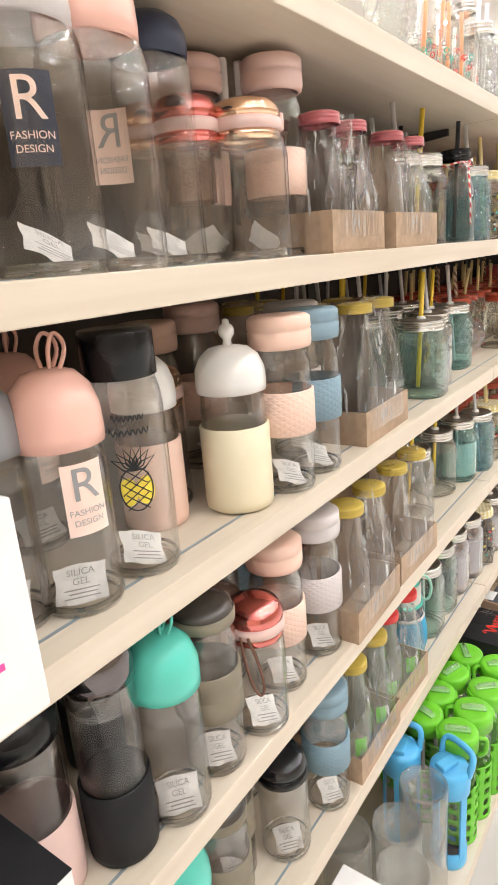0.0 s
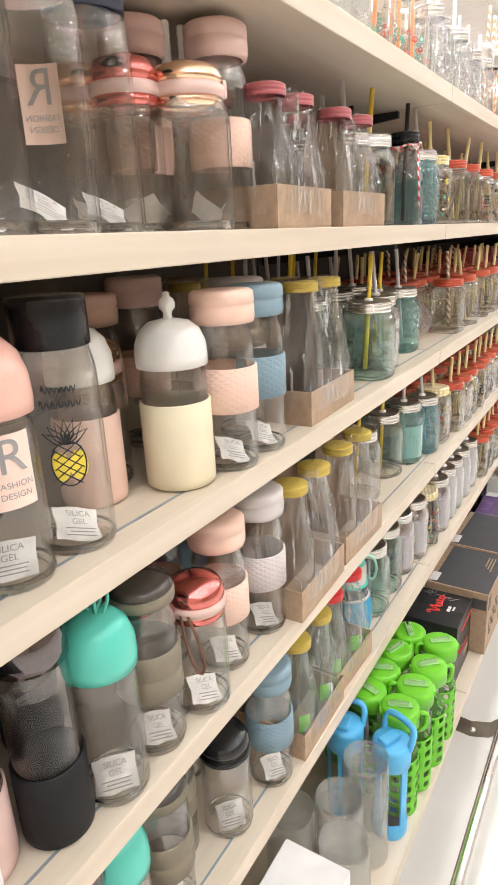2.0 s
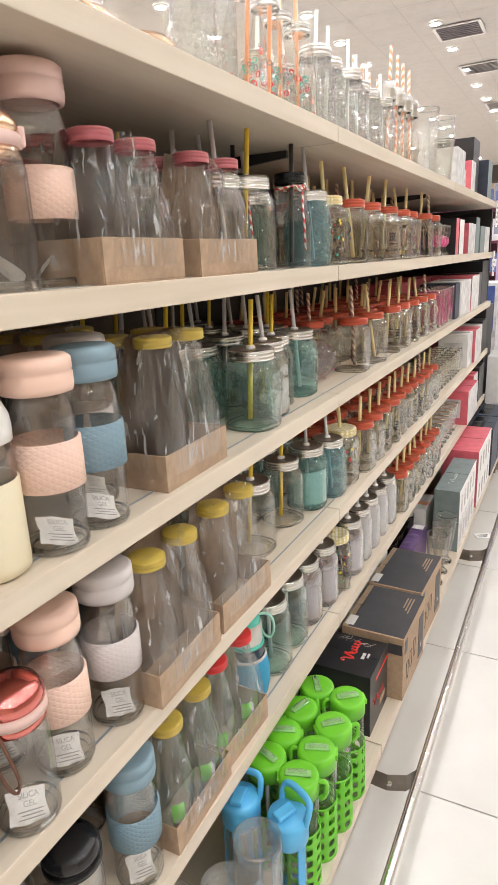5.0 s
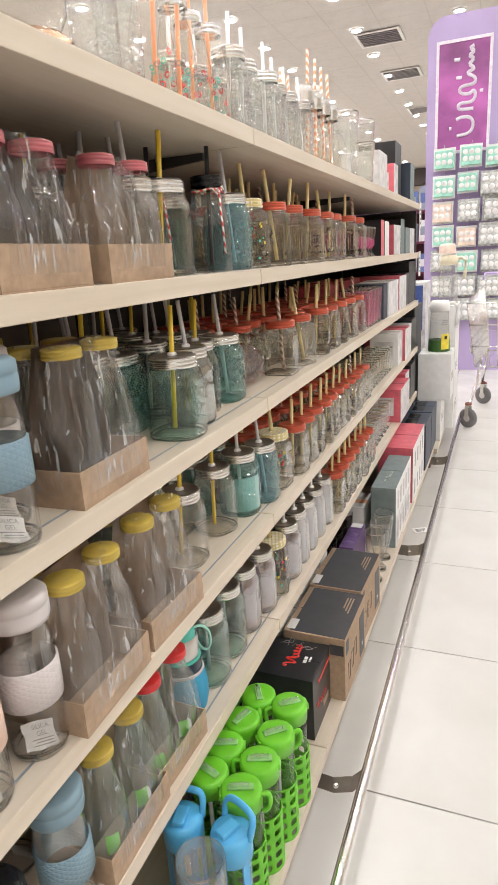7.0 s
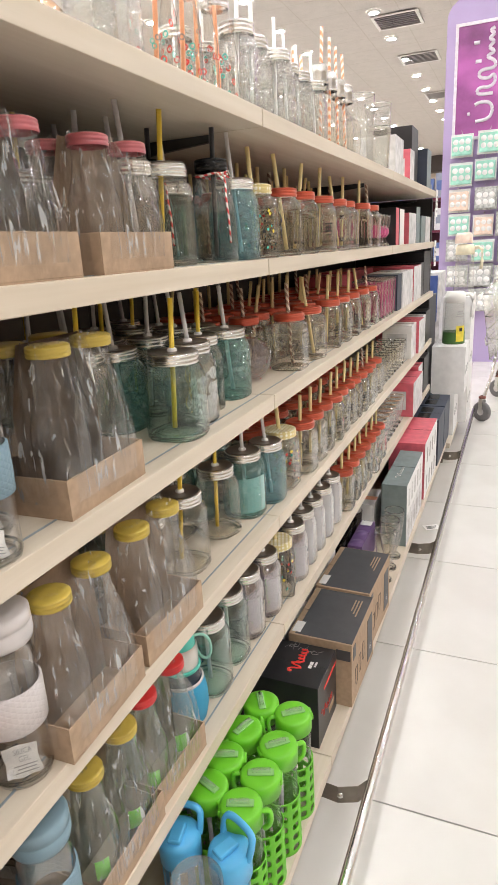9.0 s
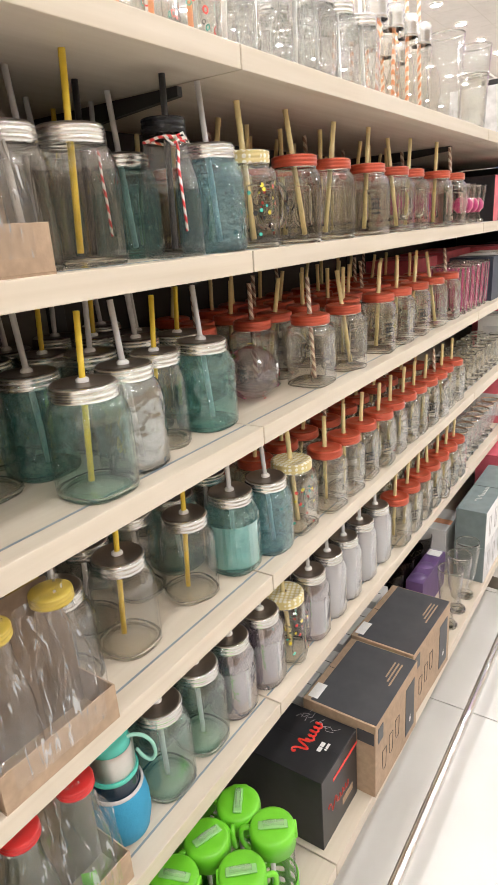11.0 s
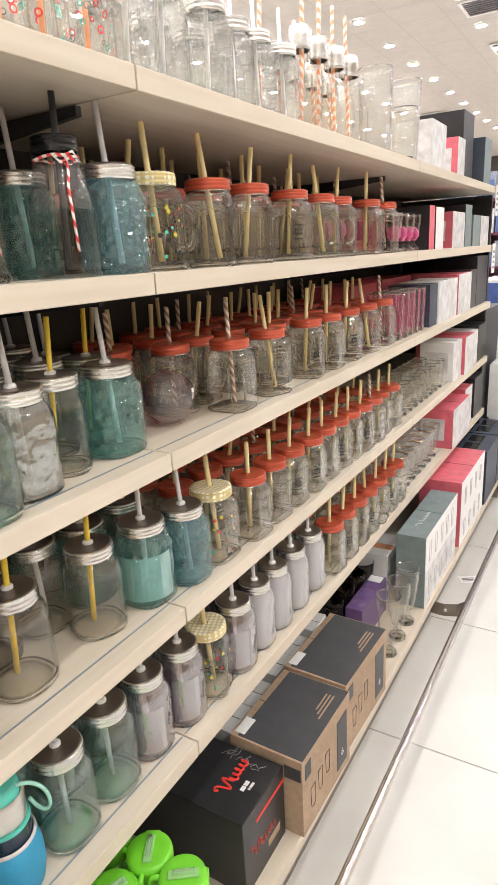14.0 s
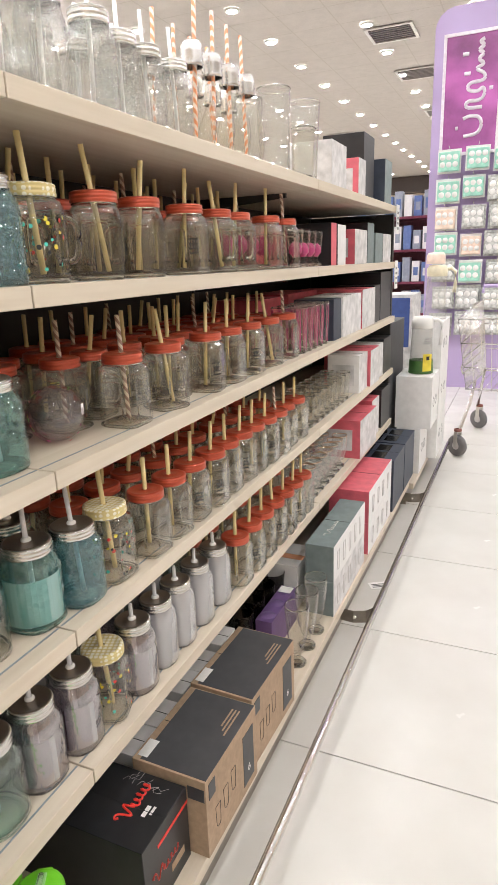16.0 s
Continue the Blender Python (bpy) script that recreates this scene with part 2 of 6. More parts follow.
WHITEP = solid("white_plastic", (0.75, 0.73, 0.70), 0.3, vary=0.03)
BLACKP = solid("black_plastic", (0.008, 0.008, 0.009), 0.22, spec=0.3)
BLACKS = solid("black_silicone", (0.012, 0.012, 0.013), 0.5, spec=0.25)
NAVY = solid("navy_plastic", (0.02, 0.028, 0.06), 0.4)
MINT = solid("mint_plastic", (0.10, 0.54, 0.44), 0.2, vary=0.04)
OLIVE = solid("olive_silicone", (0.20, 0.17, 0.12), 0.5)
CHROMED = solid("dark_chrome", (0.16, 0.145, 0.15), 0.06, 1.0)
ROSEM = solid("rose_metal", (0.70, 0.22, 0.20), 0.12, 1.0, vary=0.05)
GOLDM = solid("gold_metal", (0.82, 0.57, 0.40), 0.14, 1.0, vary=0.05)
BROWN = solid("brown_cord", (0.14, 0.06, 0.035), 0.6)
PAPER = solid("paper_slip", (0.80, 0.78, 0.76), 0.8, vary=0.06, scale=120)
INK = solid("black_print", (0.02, 0.02, 0.02), 0.5)
GREYINK = solid("grey_print", (0.28, 0.27, 0.27), 0.6)
LABELP = solid("peach_label", (0.83, 0.62, 0.53), 0.5, vary=0.03)
LABELN = solid("navy_label", (0.02, 0.025, 0.045), 0.4)
YELLOW = solid("yellow_print", (0.78, 0.62, 0.06), 0.5)
LIME = solid("lime_plastic", (0.16, 0.55, 0.025), 0.38, vary=0.05)
LIMES = solid("lime_silicone", (0.14, 0.50, 0.022), 0.5, vary=0.05)
SKY = solid("sky_blue_plastic", (0.10, 0.45, 0.78), 0.35, vary=0.05)
SKYS = solid("blue_neoprene", (0.03, 0.27, 0.45), 0.7, vary=0.08, bump=0.2)
CARDBLK = solid("black_card", (0.018, 0.018, 0.02), 0.35, vary=0.2)
CARDGREY = solid("slate_card", (0.055, 0.055, 0.06), 0.5, vary=0.12)
CARDTEAL = solid("grey_green_card", (0.19, 0.235, 0.235), 0.5)
CARDPINK = solid("rose_card", (0.66, 0.13, 0.17), 0.45)
CARDWHITE = solid("white_card", (0.78, 0.76, 0.75), 0.45, vary=0.05)
CARDNAVY = solid("navy_card", (0.035, 0.045, 0.07), 0.5)
CARDPHOTO = solid("pale_photo_card", (0.62, 0.60, 0.60), 0.4, vary=0.25, scale=25)
REDINK = solid("red_print", (0.75, 0.04, 0.03), 0.4)
PURPLE = solid("purple_card", (0.13, 0.07, 0.19), 0.45)
LAVENDER = solid("lavender_panel", (0.46, 0.36, 0.60), 0.45, vary=0.04, scale=3)
MAGENTA = solid("magenta_poster", (0.36, 0.09, 0.31), 0.3, vary=0.6, scale=2.5)
MAGENTAL = solid("magenta_ink", (0.70, 0.06, 0.28), 0.4)
RUBBER = solid("grey_rubber", (0.16, 0.15, 0.15), 0.7)
MINTPACK = solid("mint_pack", (0.35, 0.66, 0.55), 0.35, vary=0.2, scale=20)
GREYPACK = solid("silver_blister", (0.52, 0.52, 0.51), 0.25, vary=0.35, scale=40)
PEACHPACK = solid("peach_pack", (0.80, 0.62, 0.52), 0.35, vary=0.15)
CEILM = solid("ceiling_tile", (0.60, 0.55, 0.51), 0.9, vary=0.04, scale=60, bump=0.2, stain=0.05)
WALLM = solid("painted_wall", (0.62, 0.52, 0.42), 0.8, vary=0.06, scale=2)
GREENP = solid("green_print", (0.05, 0.13, 0.03), 0.4)
GROUT = solid("grout", (0.05, 0.045, 0.04), 0.8)
TILE = tile_mat()


def polka_mat():
    m, nt, out = node_mat("dotted_lid")
    b = nt.nodes.new("ShaderNodeBsdfPrincipled")
    tc = nt.nodes.new("ShaderNodeTexCoord")
    v = nt.nodes.new("ShaderNodeTexVoronoi")
    v.inputs["Scale"].default_value, v.inputs["Randomness"].default_value = 130, 0.0
    nt.links.new(tc.outputs["Object"], v.inputs["Vector"])
    r = nt.nodes.new("ShaderNodeValToRGB")
    r.color_ramp.elements[0].position, r.color_ramp.elements[0].color = 0.36, (0.80, 0.76, 0.62, 1)
    r.color_ramp.elements[1].position, r.color_ramp.elements[1].color = 0.42, (0.62, 0.50, 0.22, 1)
    nt.links.new(v.outputs["Distance"], r.inputs["Fac"])
    nt.links.new(r.outputs[0], b.inputs["Base Color"])
    b.inputs["Roughness"].default_value = 0.35
    nt.links.new(b.outputs[0], out.inputs[0])
    return m


def twist_mat(name, a, c):
    """A two-coloured spiral for paper straws and twine."""
    m, nt, out = node_mat(name)
    b = nt.nodes.new("ShaderNodeBsdfPrincipled")
    tc = nt.nodes.new("ShaderNodeTexCoord")
    w = nt.nodes.new("ShaderNodeTexWave")
    w.bands_direction = "DIAGONAL"
    w.inputs["Scale"].default_value = 40
    nt.links.new(tc.outputs["Object"], w.inputs["Vector"])
    r = nt.nodes.new("ShaderNodeValToRGB")
    r.color_ramp.interpolation = "CONSTANT"
    r.color_ramp.elements[0].color = (*a, 1)
    r.color_ramp.elements[1].position, r.color_ramp.elements[1].color = 0.5, (*c, 1)
    nt.links.new(w.outputs["Fac"], r.inputs["Fac"])
    nt.links.new(r.outputs[0], b.inputs["Base Color"])
    b.inputs["Roughness"].default_value = 0.6
    nt.links.new(b.outputs[0], out.inputs[0])
    return m


def quilt_mat(name, col):
    """Silicone with a raised diamond pattern."""
    m, nt, out = node_mat(name)
    b = nt.nodes.new("ShaderNodeBsdfPrincipled")
    b.inputs["Base Color"].default_value = (*col, 1)
    b.inputs["Roughness"].default_value = 0.5
    tc = nt.nodes.new("ShaderNodeTexCoord")
    add = None
    for sgn in (1, -1):
        sp = nt.nodes.new("ShaderNodeSeparateXYZ")
        nt.links.new(tc.outputs["Object"], sp.inputs[0])
        at = nt.nodes.new("ShaderNodeMath")
        at.operation = "ARCTAN2"
        nt.links.new(sp.outputs["Y"], at.inputs[0])
        nt.links.new(sp.outputs["X"], at.inputs[1])
        m1 = nt.nodes.new("ShaderNodeMath")
        m1.operation = "MULTIPLY"
        m1.inputs[1].default_value = 10
        nt.links.new(at.outputs[0], m1.inputs[0])
        m2 = nt.nodes.new("ShaderNodeMath")
        m2.operation = "MULTIPLY_ADD"
        m2.inputs[1].default_value = 480 * sgn
        nt.links.new(sp.outputs["Z"], m2.inputs[0])
        nt.links.new(m1.outputs[0], m2.inputs[2])
        sn = nt.nodes.new("ShaderNodeMath")
        sn.operation = "SINE"
        nt.links.new(m2.outputs[0], sn.inputs[0])
        ab = nt.nodes.new("ShaderNodeMath")
        ab.operation = "ABSOLUTE"
        nt.links.new(sn.outputs[0], ab.inputs[0])
        if add is None:
            add = ab
        else:
            mn = nt.nodes.new("ShaderNodeMath")
            mn.operation = "MINIMUM"
            nt.links.new(add.outputs[0], mn.inputs[0])
            nt.links.new(ab.outputs[0], mn.inputs[1])
            add = mn
    bp = nt.nodes.new("ShaderNodeBump")
    bp.inputs["Strength"].default_value, bp.inputs["Distance"].default_value = 0.45, 0.0012
    nt.links.new(add.outputs[0], bp.inputs["Height"])
    nt.links.new(bp.outputs["Normal"], b.inputs["Normal"])
    nt.links.new(b.outputs[0], out.inputs[0])
    return m


POLKA = polka_mat()
TWINE = twist_mat("red_white_twine", (0.70, 0.05, 0.05), (0.85, 0.8, 0.75))
TWIST = twist_mat("striped_paper_straw", (0.30, 0.17, 0.12), (0.70, 0.58, 0.45))
QPEACH = quilt_mat("quilted_peach", (0.80, 0.56, 0.455))
QBLUE = quilt_mat("quilted_slate_blue", (0.19, 0.29, 0.35))
QGREY = quilt_mat("quilted_pale_grey", (0.58, 0.53, 0.52))

# ---------------------------------------------------------------- mesh tools


def smooth(bm, on=True):
    for f in bm.faces:
        f.smooth = on
    return bm


def thing(name, m=None, label="", category="", group="", kind=""):
    e = new(name)
    e.empty_display_size = 0.02
    if m is not None:
        e.matrix_world = m
    return tagged(e, label, category, group, kind)


def part(name, bm, material, parent, label=""):
    """Links a bmesh as one mesh object under a thing or a part."""
    me = bpy.data.meshes.new(name)
    bm.to_mesh(me)
    bm.free()
    me.materials.append(material)
    ob = new(name, me)
    ob.parent = parent
    if label:
        tagged(ob, label)
    return ob


def solo(name, bm, material, m=None, label="", category="", group="", kind=""):
    me = bpy.data.meshes.new(name)
    bm.to_mesh(me)
    bm.free()
    me.materials.append(material)
    ob = new(name, me)
    if m is not None:
        ob.matrix_world = m
    return tagged(ob, label, category, group, kind)


def lathe(profile, seg=28, sq=0.0, cap=False):
    """A turned shape from (radius, z) rows; sq over 0 squares the section with rounded corners."""
    bm = bmesh.new()
    rings = []
    for row in profile:
        r, z = row[0], row[1]
        k = row[2] if len(row) > 2 else sq
        ring = []
        for i in range(seg):
            a = 2 * math.pi * i / seg + math.pi / seg
            c, s = math.cos(a), math.sin(a)
            n = 2 + 6 * k
            q = (abs(c) ** n + abs(s) ** n) ** (-1 / n)
            ring.append(bm.verts.new((r * q * c, r * q * s, z)))
        rings.append(ring)
    for a, b in zip(rings, rings[1:]):
        for i in range(seg):
            j = (i + 1) % seg
            bm.faces.new((a[i], a[j], b[j], b[i]))
    if profile[0][0] > 1e-5 and cap:
        bm.faces.new(list(reversed(rings[0])))
    if cap:
        bm.faces.new(rings[-1])
    return smooth(bm)


def walled(profile, t=0.0026):
    """A thick-walled vessel from the outer profile: up the outside, over the rim, down the inside."""
    inner = [(max(row[0] - t, 0.0005), row[1] + (0.004 if row[1] < 0.006 else 0.0), *row[2:]) for row in profile]
    rim = [(profile[-1][0] - t * 0.5, profile[-1][1] + t * 0.5, *profile[-1][2:])]
    return profile + rim + inner[::-1]


def tube(pts, r, seg=8, closed=False):
    bm = bmesh.new()
    pts = [Vector(p) for p in pts]
    rings = []
    n = len(pts)
    for i, p in enumerate(pts):
        d = (pts[(i + 1) % n] - pts[i - 1]) if closed else (pts[min(i + 1, n - 1)] - pts[max(i - 1, 0)])
        q = d.to_track_quat("Z", "Y")
        rings.append([bm.verts.new(p + q @ Vector((r * math.cos(2 * math.pi * k / seg), r * math.sin(2 * math.pi * k / seg), 0))) for k in range(seg)])
    pairs = list(zip(rings, rings[1:])) + ([(rings[-1], rings[0])] if closed else [])
    for a, b in pairs:
        for k in range(seg):
            bm.faces.new((a[k], a[(k + 1) % seg], b[(k + 1) % seg], b[k]))
    if not closed:
        bm.faces.new(list(reversed(rings[0])))
        bm.faces.new(rings[-1])
    return smooth(bm)


def eased(pts, rounds=2):
    """The same line with its corners cut round."""
    pts = [Vector(p) for p in pts]
    for _ in range(rounds):
        nxt = [pts[0]]
        for a, b in zip(pts, pts[1:]):
            nxt += [a * 0.75 + b * 0.25, a * 0.25 + b * 0.75]
        pts = nxt + [pts[-1]]
    return pts


def block(x0, y0, z0, x1, y1, z1, bevel=0.0):
    bm = bmesh.new()
    bmesh.ops.create_cube(bm, size=1, matrix=Matrix.Translation(((x0 + x1) / 2, (y0 + y1) / 2, (z0 + z1) / 2)) @ Matrix.Diagonal((x1 - x0, y1 - y0, z1 - z0, 1)))
    if bevel:
        bmesh.ops.bevel(bm, geom=bm.edges[:], offset=bevel, segments=2, affect="EDGES", profile=0.5)
    return bm


def join(*bms):
    """Several shapes of one part in one mesh."""
    out = bmesh.new()
    for b in bms:
        me = bpy.data.meshes.new("tmp")
        b.to_mesh(me)
        b.free()
        out.from_mesh(me)
        bpy.data.meshes.remove(me)
    return out


def patch(w, h, nu=8, nv=1, off=0.0, u0=0.0, v0=0.0):
    """A flat print, w wide and h high round (u0, v0)."""
    bm = bmesh.new()
    g = [[bm.verts.new((u0 + w * (i / nu - 0.5), v0 + h * (j / nv - 0.5), off)) for i in range(nu + 1)] for j in range(nv + 1)]
    for j in range(nv):
        for i in range(nu):
            bm.faces.new((g[j][i], g[j][i + 1], g[j + 1][i + 1], g[j + 1][i]))
    return bm


def words(text, size, u0=0.0, v0=0.0, off=0.0):
    cu = bpy.data.curves.new("words", "FONT")
    cu.body, cu.size, cu.align_x, cu.align_y = text, size, "CENTER", "CENTER"
    ob = new("words", cu)
    me = bpy.data.meshes.new_from_object(ob.evaluated_get(bpy.context.evaluated_depsgraph_get()))
    bm = bmesh.new()
    bm.from_mesh(me)
    bpy.data.objects.remove(ob)
    bpy.data.curves.remove(cu)
    bpy.data.meshes.remove(me)
    bmesh.ops.translate(bm, verts=bm.verts[:], vec=(u0, v0, off))
    return bm


def bend(bm, r, turn, z):
    """Wraps a flat print round an upright cylinder, facing the angle turn (degrees)."""
    for v in bm.verts:
        a = radians(turn) + v.co.x / r
        rr = r + 0.0006 + v.co.z
        v.co = Vector((rr * math.cos(a), rr * math.sin(a), z + v.co.y))
    return bm


def stand(bm, m):
    bmesh.ops.transform(bm, matrix=m, verts=bm.verts[:])
    return bm


def rough_up(bm, amount, scale, seed=0.0):
    for v in bm.verts:
        p = v.co * scale + Vector((seed, seed * 0.7, seed * 1.3))
        v.co += noise.noise_vector(p) * amount
    return bm


PROTO = {}


def put(key, maker, x, y, z, turn=0.0, size=1.0, lean=0.0, label=""):
    """Builds a kind of thing the first time and copies it after that."""
    m = Matrix.Translation((x, y, z)) @ Euler((radians(lean), 0, radians(turn))).to_matrix().to_4x4()
    if key not in PROTO:
        ob = maker()
        ob.scale = (size, size, size)
        ob.matrix_basis = m @ Matrix.Diagonal((size, size, size, 1))
        PROTO[key] = ob
        return ob
    src = PROTO[key]
    ob = copy_thing(src, m)
    ob.matrix_basis = m @ Matrix.Diagonal((size, size, size, 1))
    if label:
        tagged(ob, label)
    return ob


# ---------------------------------------------------------------- setting
floor = solo("floor", block(-9, -6, -0.06, 9, 24, -0.005), GROUT, None, "grey grout bed under glossy off-white floor tiles", "floor", kind="structure")
ceiling_bm = block(-9, -6, CEIL, 9, 24, CEIL + 0.1)
ceil_ob = solo("ceiling", ceiling_bm, solid("ceiling_grid", (0.52, 0.47, 0.42), 0.7), None, "beige suspended ceiling of square tiles", "ceiling", kind="structure")
cb = bmesh.new()
for i in range(30):
    for j in range(50):
        x0, y0 = -9 + 0.6 * i, -6 + 0.6 * j
        vs = [cb.verts.new(p) for p in ((x0 + 0.008, y0 + 0.008, CEIL - 0.006), (x0 + 0.592, y0 + 0.008, CEIL - 0.006), (x0 + 0.592, y0 + 0.592, CEIL - 0.006), (x0 + 0.008, y0 + 0.592, CEIL - 0.006))]
        cb.faces.new(list(reversed(vs)))
tiles_c = part("ceiling_tiles", cb, CEILM, ceil_ob)
tagged(tiles_c, kind="stuff")
for nm, b in (("wall_west", (-9.2, -6, 0, -9, 24, CEIL)), ("wall_east", (9, -6, 0, 9.2, 24, CEIL)), ("wall_south", (-9.2, -6.2, 0, 9.2, -6, CEIL)), ("wall_north", (-9.2, 24, 0, 9.2, 24.2, CEIL))):
    solo(nm, block(*b), WALLM, None, "plain beige painted shop wall", "wall", kind="structure")
solo("trim", block(-9, 23.4, 3.45, 9, 23.99, 3.98), solid("dark_soffit", (0.05, 0.035, 0.03), 0.6), None, "dark brown soffit along the far wall", "trim", kind="structure")

# ceiling spots and vents


def spot():
    e = thing("ceiling_spotlight", None, "round recessed ceiling spotlight, switched on", "lamp", "ceiling spotlights")
    part("ring", lathe([(0.060, 0.004), (0.063, -0.010), (0.080, -0.012), (0.088, 0.0), (0.088, 0.012)], 20), WHITEP, e)
    part("bulb", lathe([(0.0005, -0.013), (0.026, -0.011), (0.046, -0.006), (0.056, 0.0), (0.060, 0.006)], 16), glowing("spot_glow", (0.966, 0.982, 0.992), LAMP), e)
    return e


for i in range(-5, 7):
    for j in range(-5, 20):
        put("spot", spot, -1.5 + 1.26 * i, 0.75 + 1.2 * j, CEIL - 0.02)


def vent():
    e = thing("ceiling_vent", None, "square white slatted ceiling air vent", "vent", "ceiling vents")
    part("frame", join(block(-0.3, -0.3, -0.012, 0.3, -0.26, 0.0), block(-0.3, 0.26, -0.012, 0.3, 0.3, 0.0), block(-0.3, -0.26, -0.012, -0.26, 0.26, 0.0), block(0.26, -0.26, -0.012, 0.3, 0.26, 0.0)), WHITEP, e)
    part("backing", block(-0.26, -0.26, -0.003, 0.26, 0.26, 0.0), GREYINK, e)
    for k in range(7):
        part("slat", stand(block(-0.26, -0.02, -0.002, 0.26, 0.02, 0.002), pose(0, -0.22 + 0.073 * k, -0.012, 35)), GREYS, e)
    return e


for vx, vy in ((-1.28, 8.4), (-1.28, 10.4), (-3.6, 14.7), (1.4, 12.6), (-1.28, 13.4)):
    put("vent", vent, vx, vy, CEIL - 0.02)

# shelving: one board a bay and a level, uprights, back panels
def shelf_board(bay, lv):
    y0 = BAY * bay + 0.0015
    y1 = BAY * (bay + 1) - 0.0015
    e = thing("shelf", pose(0, 0, 0), "pale maple laminate shelf board with a dark groove along its front", "shelf", "shelf boards")
    z = LEVELS[lv]
    part("board", block(-DEPTH, y0, z - THICK, 0, y1, z, 0.0012), WOOD, e)
    part("groove", block(-0.031, y0 + 0.002, z + 0.0002, -0.028, y1 - 0.002, z + 0.0008), GROOVE, e)
    return e


for bay in (-2, -1, 0, 1):
    for lv in range(5):
        shelf_board(bay, lv)
    e = thing("base_shelf", None, "pale maple base board of the shelving on a dark plinth", "shelf", "base boards")
    part("board", block(-DEPTH, BAY * bay + 0.0015, Z0 - 0.03, 0.1, BAY * (bay + 1) - 0.0015, Z0, 0.0012), WOOD, e)
    part("plinth", block(-DEPTH, BAY * bay + 0.0015, 0.0, 0.06, BAY * (bay + 1) - 0.0015, Z0 - 0.03), BRACKET, e)
    e = thing("back_panel", None, "dark back panel of the shop shelving", "panel", "back panels")
    part("sheet", block(-DEPTH - 0.03, BAY * bay + 0.02, 0.0, -DEPTH, BAY * (bay + 1) - 0.02, Z1 - 0.001), solid("brown_panel", (0.13, 0.108, 0.094), 0.6, stain=0.3) if bay < 0 else DARK, e)
for k in range(-2, 3):
    solo("shelf_upright", block(-DEPTH - 0.035, BAY * k - 0.018, 0.0, -DEPTH + 0.004, BAY * k + 0.018, Z1 - 0.002, 0.002), POST, None, "black slotted metal upright of the shelving", "upright", "uprights")
for k in range(-2, 3):
    for zz in LEVELS:
        bm = bmesh.new()
        side = [(-DEPTH + 0.003, zz - THICK - 0.002), (-0.10, zz - THICK - 0.002), (-0.10, zz - THICK - 0.014), (-DEPTH + 0.003, zz - THICK - 0.040)]
        fc = bm.faces.new([bm.verts.new((px, BAY * k - 0.005, pz)) for px, pz in side])
        ex = bmesh.ops.extrude_face_region(bm, geom=[fc])
        bmesh.ops.translate(bm, verts=[v for v in ex["geom"] if isinstance(v, bmesh.types.BMVert)], vec=(0, 0.010, 0))
        bmesh.ops.recalc_face_normals(bm, faces=bm.faces[:])
        solo("shelf_bracket", bm, POST, None, "black metal bracket arm under a shelf board", "bracket", "shelf brackets")
solo("shelving_side", block(-DEPTH - 0.03, 2.402, 0, -0.02, 2.43, 1.43, 0.002), DARK, None, "black end panel of the shop shelving", "panel")

# bumper rail on brackets
rail = thing("bumper_rail", None, "chrome tube rail in front of the shelving on metal brackets", "rail")
part("tube", tube([(0.186, -2.4, 0.088), (0.186, 0.0, 0.088), (0.186, 3.35, 0.088)], 0.0115, 14), CHROME, rail)
for by in (-1.16, -0.02, 1.2, 2.36):
    pts = [(0.075, 0.0), (0.12, -0.004), (0.16, 0.012), (0.185, 0.05)]
    bm = bmesh.new()
    lo = [bm.verts.new((p[0], by + p[1], 0.050)) for p in pts]
    hi = [bm.verts.new((p[0], by + p[1], 0.096)) for p in pts]
    for a in range(3):
        bm.faces.new((lo[a], lo[a + 1], hi[a + 1], hi[a]))
    bmesh.ops.solidify(bm, geom=bm.faces[:], thickness=0.004)
    br = part("bracket", bm, BRACKET, rail)
    part("bolt", stand(lathe([(0.0001, 0.006), (0.006, 0.005), (0.007, 0.0)], 10), pose(0.125, by - 0.002, 0.073, 90)), CHROME, br)


# ---------------------------------------------------------------- jars with straws
def straw_bm(z0, z1, dx, dy, r=0.0032, bx=0.0, by=0.0):
    return tube([(bx, by, z0), (bx + dx * 0.5, by + dy * 0.5, (z0 + z1) / 2), (bx + dx, by + dy, z1)], r, 8)


def ridged(r, z0, z1, seg=30):
    """The rim of a screw lid: a few rolled ridges."""
    h = z1 - z0
    return lathe([(r * 0.97, z0), (r, z0 + 0.1 * h), (r, z0 + 0.3 * h), (r * 0.965, z0 + 0.38 * h), (r, z0 + 0.46 * h), (r, z0 + 0.66 * h), (r * 0.965, z0 + 0.74 * h), (r * 0.995, z0 + 0.82 * h), (r * 0.98, z0 + 0.96 * h), (r * 0.93, z1)], seg)


def handle_bm(x, z0, z1, out, r=0.0045):
    pts = [(x - 0.004, 0, z1), (x + out * 0.7, 0, z1 + 0.002), (x + out, 0, z1 - 0.012), (x + out, 0, (z0 + z1) / 2), (x + out * 0.9, 0, z0 + 0.008), (x + out * 0.45, 0, z0), (x - 0.004, 0, z0 + 0.006)]
    fine = []
    for a, b in zip(pts, pts[1:]):
        fine += [Vector(a), (Vector(a) + Vector(b)) / 2]
    fine.append(Vector(pts[-1]))
    for _ in range(2):
        fine = [fine[0]] + [(fine[i - 1] + fine[i] * 2 + fine[i + 1]) / 4 for i in range(1, len(fine) - 1)] + [fine[-1]]
    return tube(fine, r, 8)


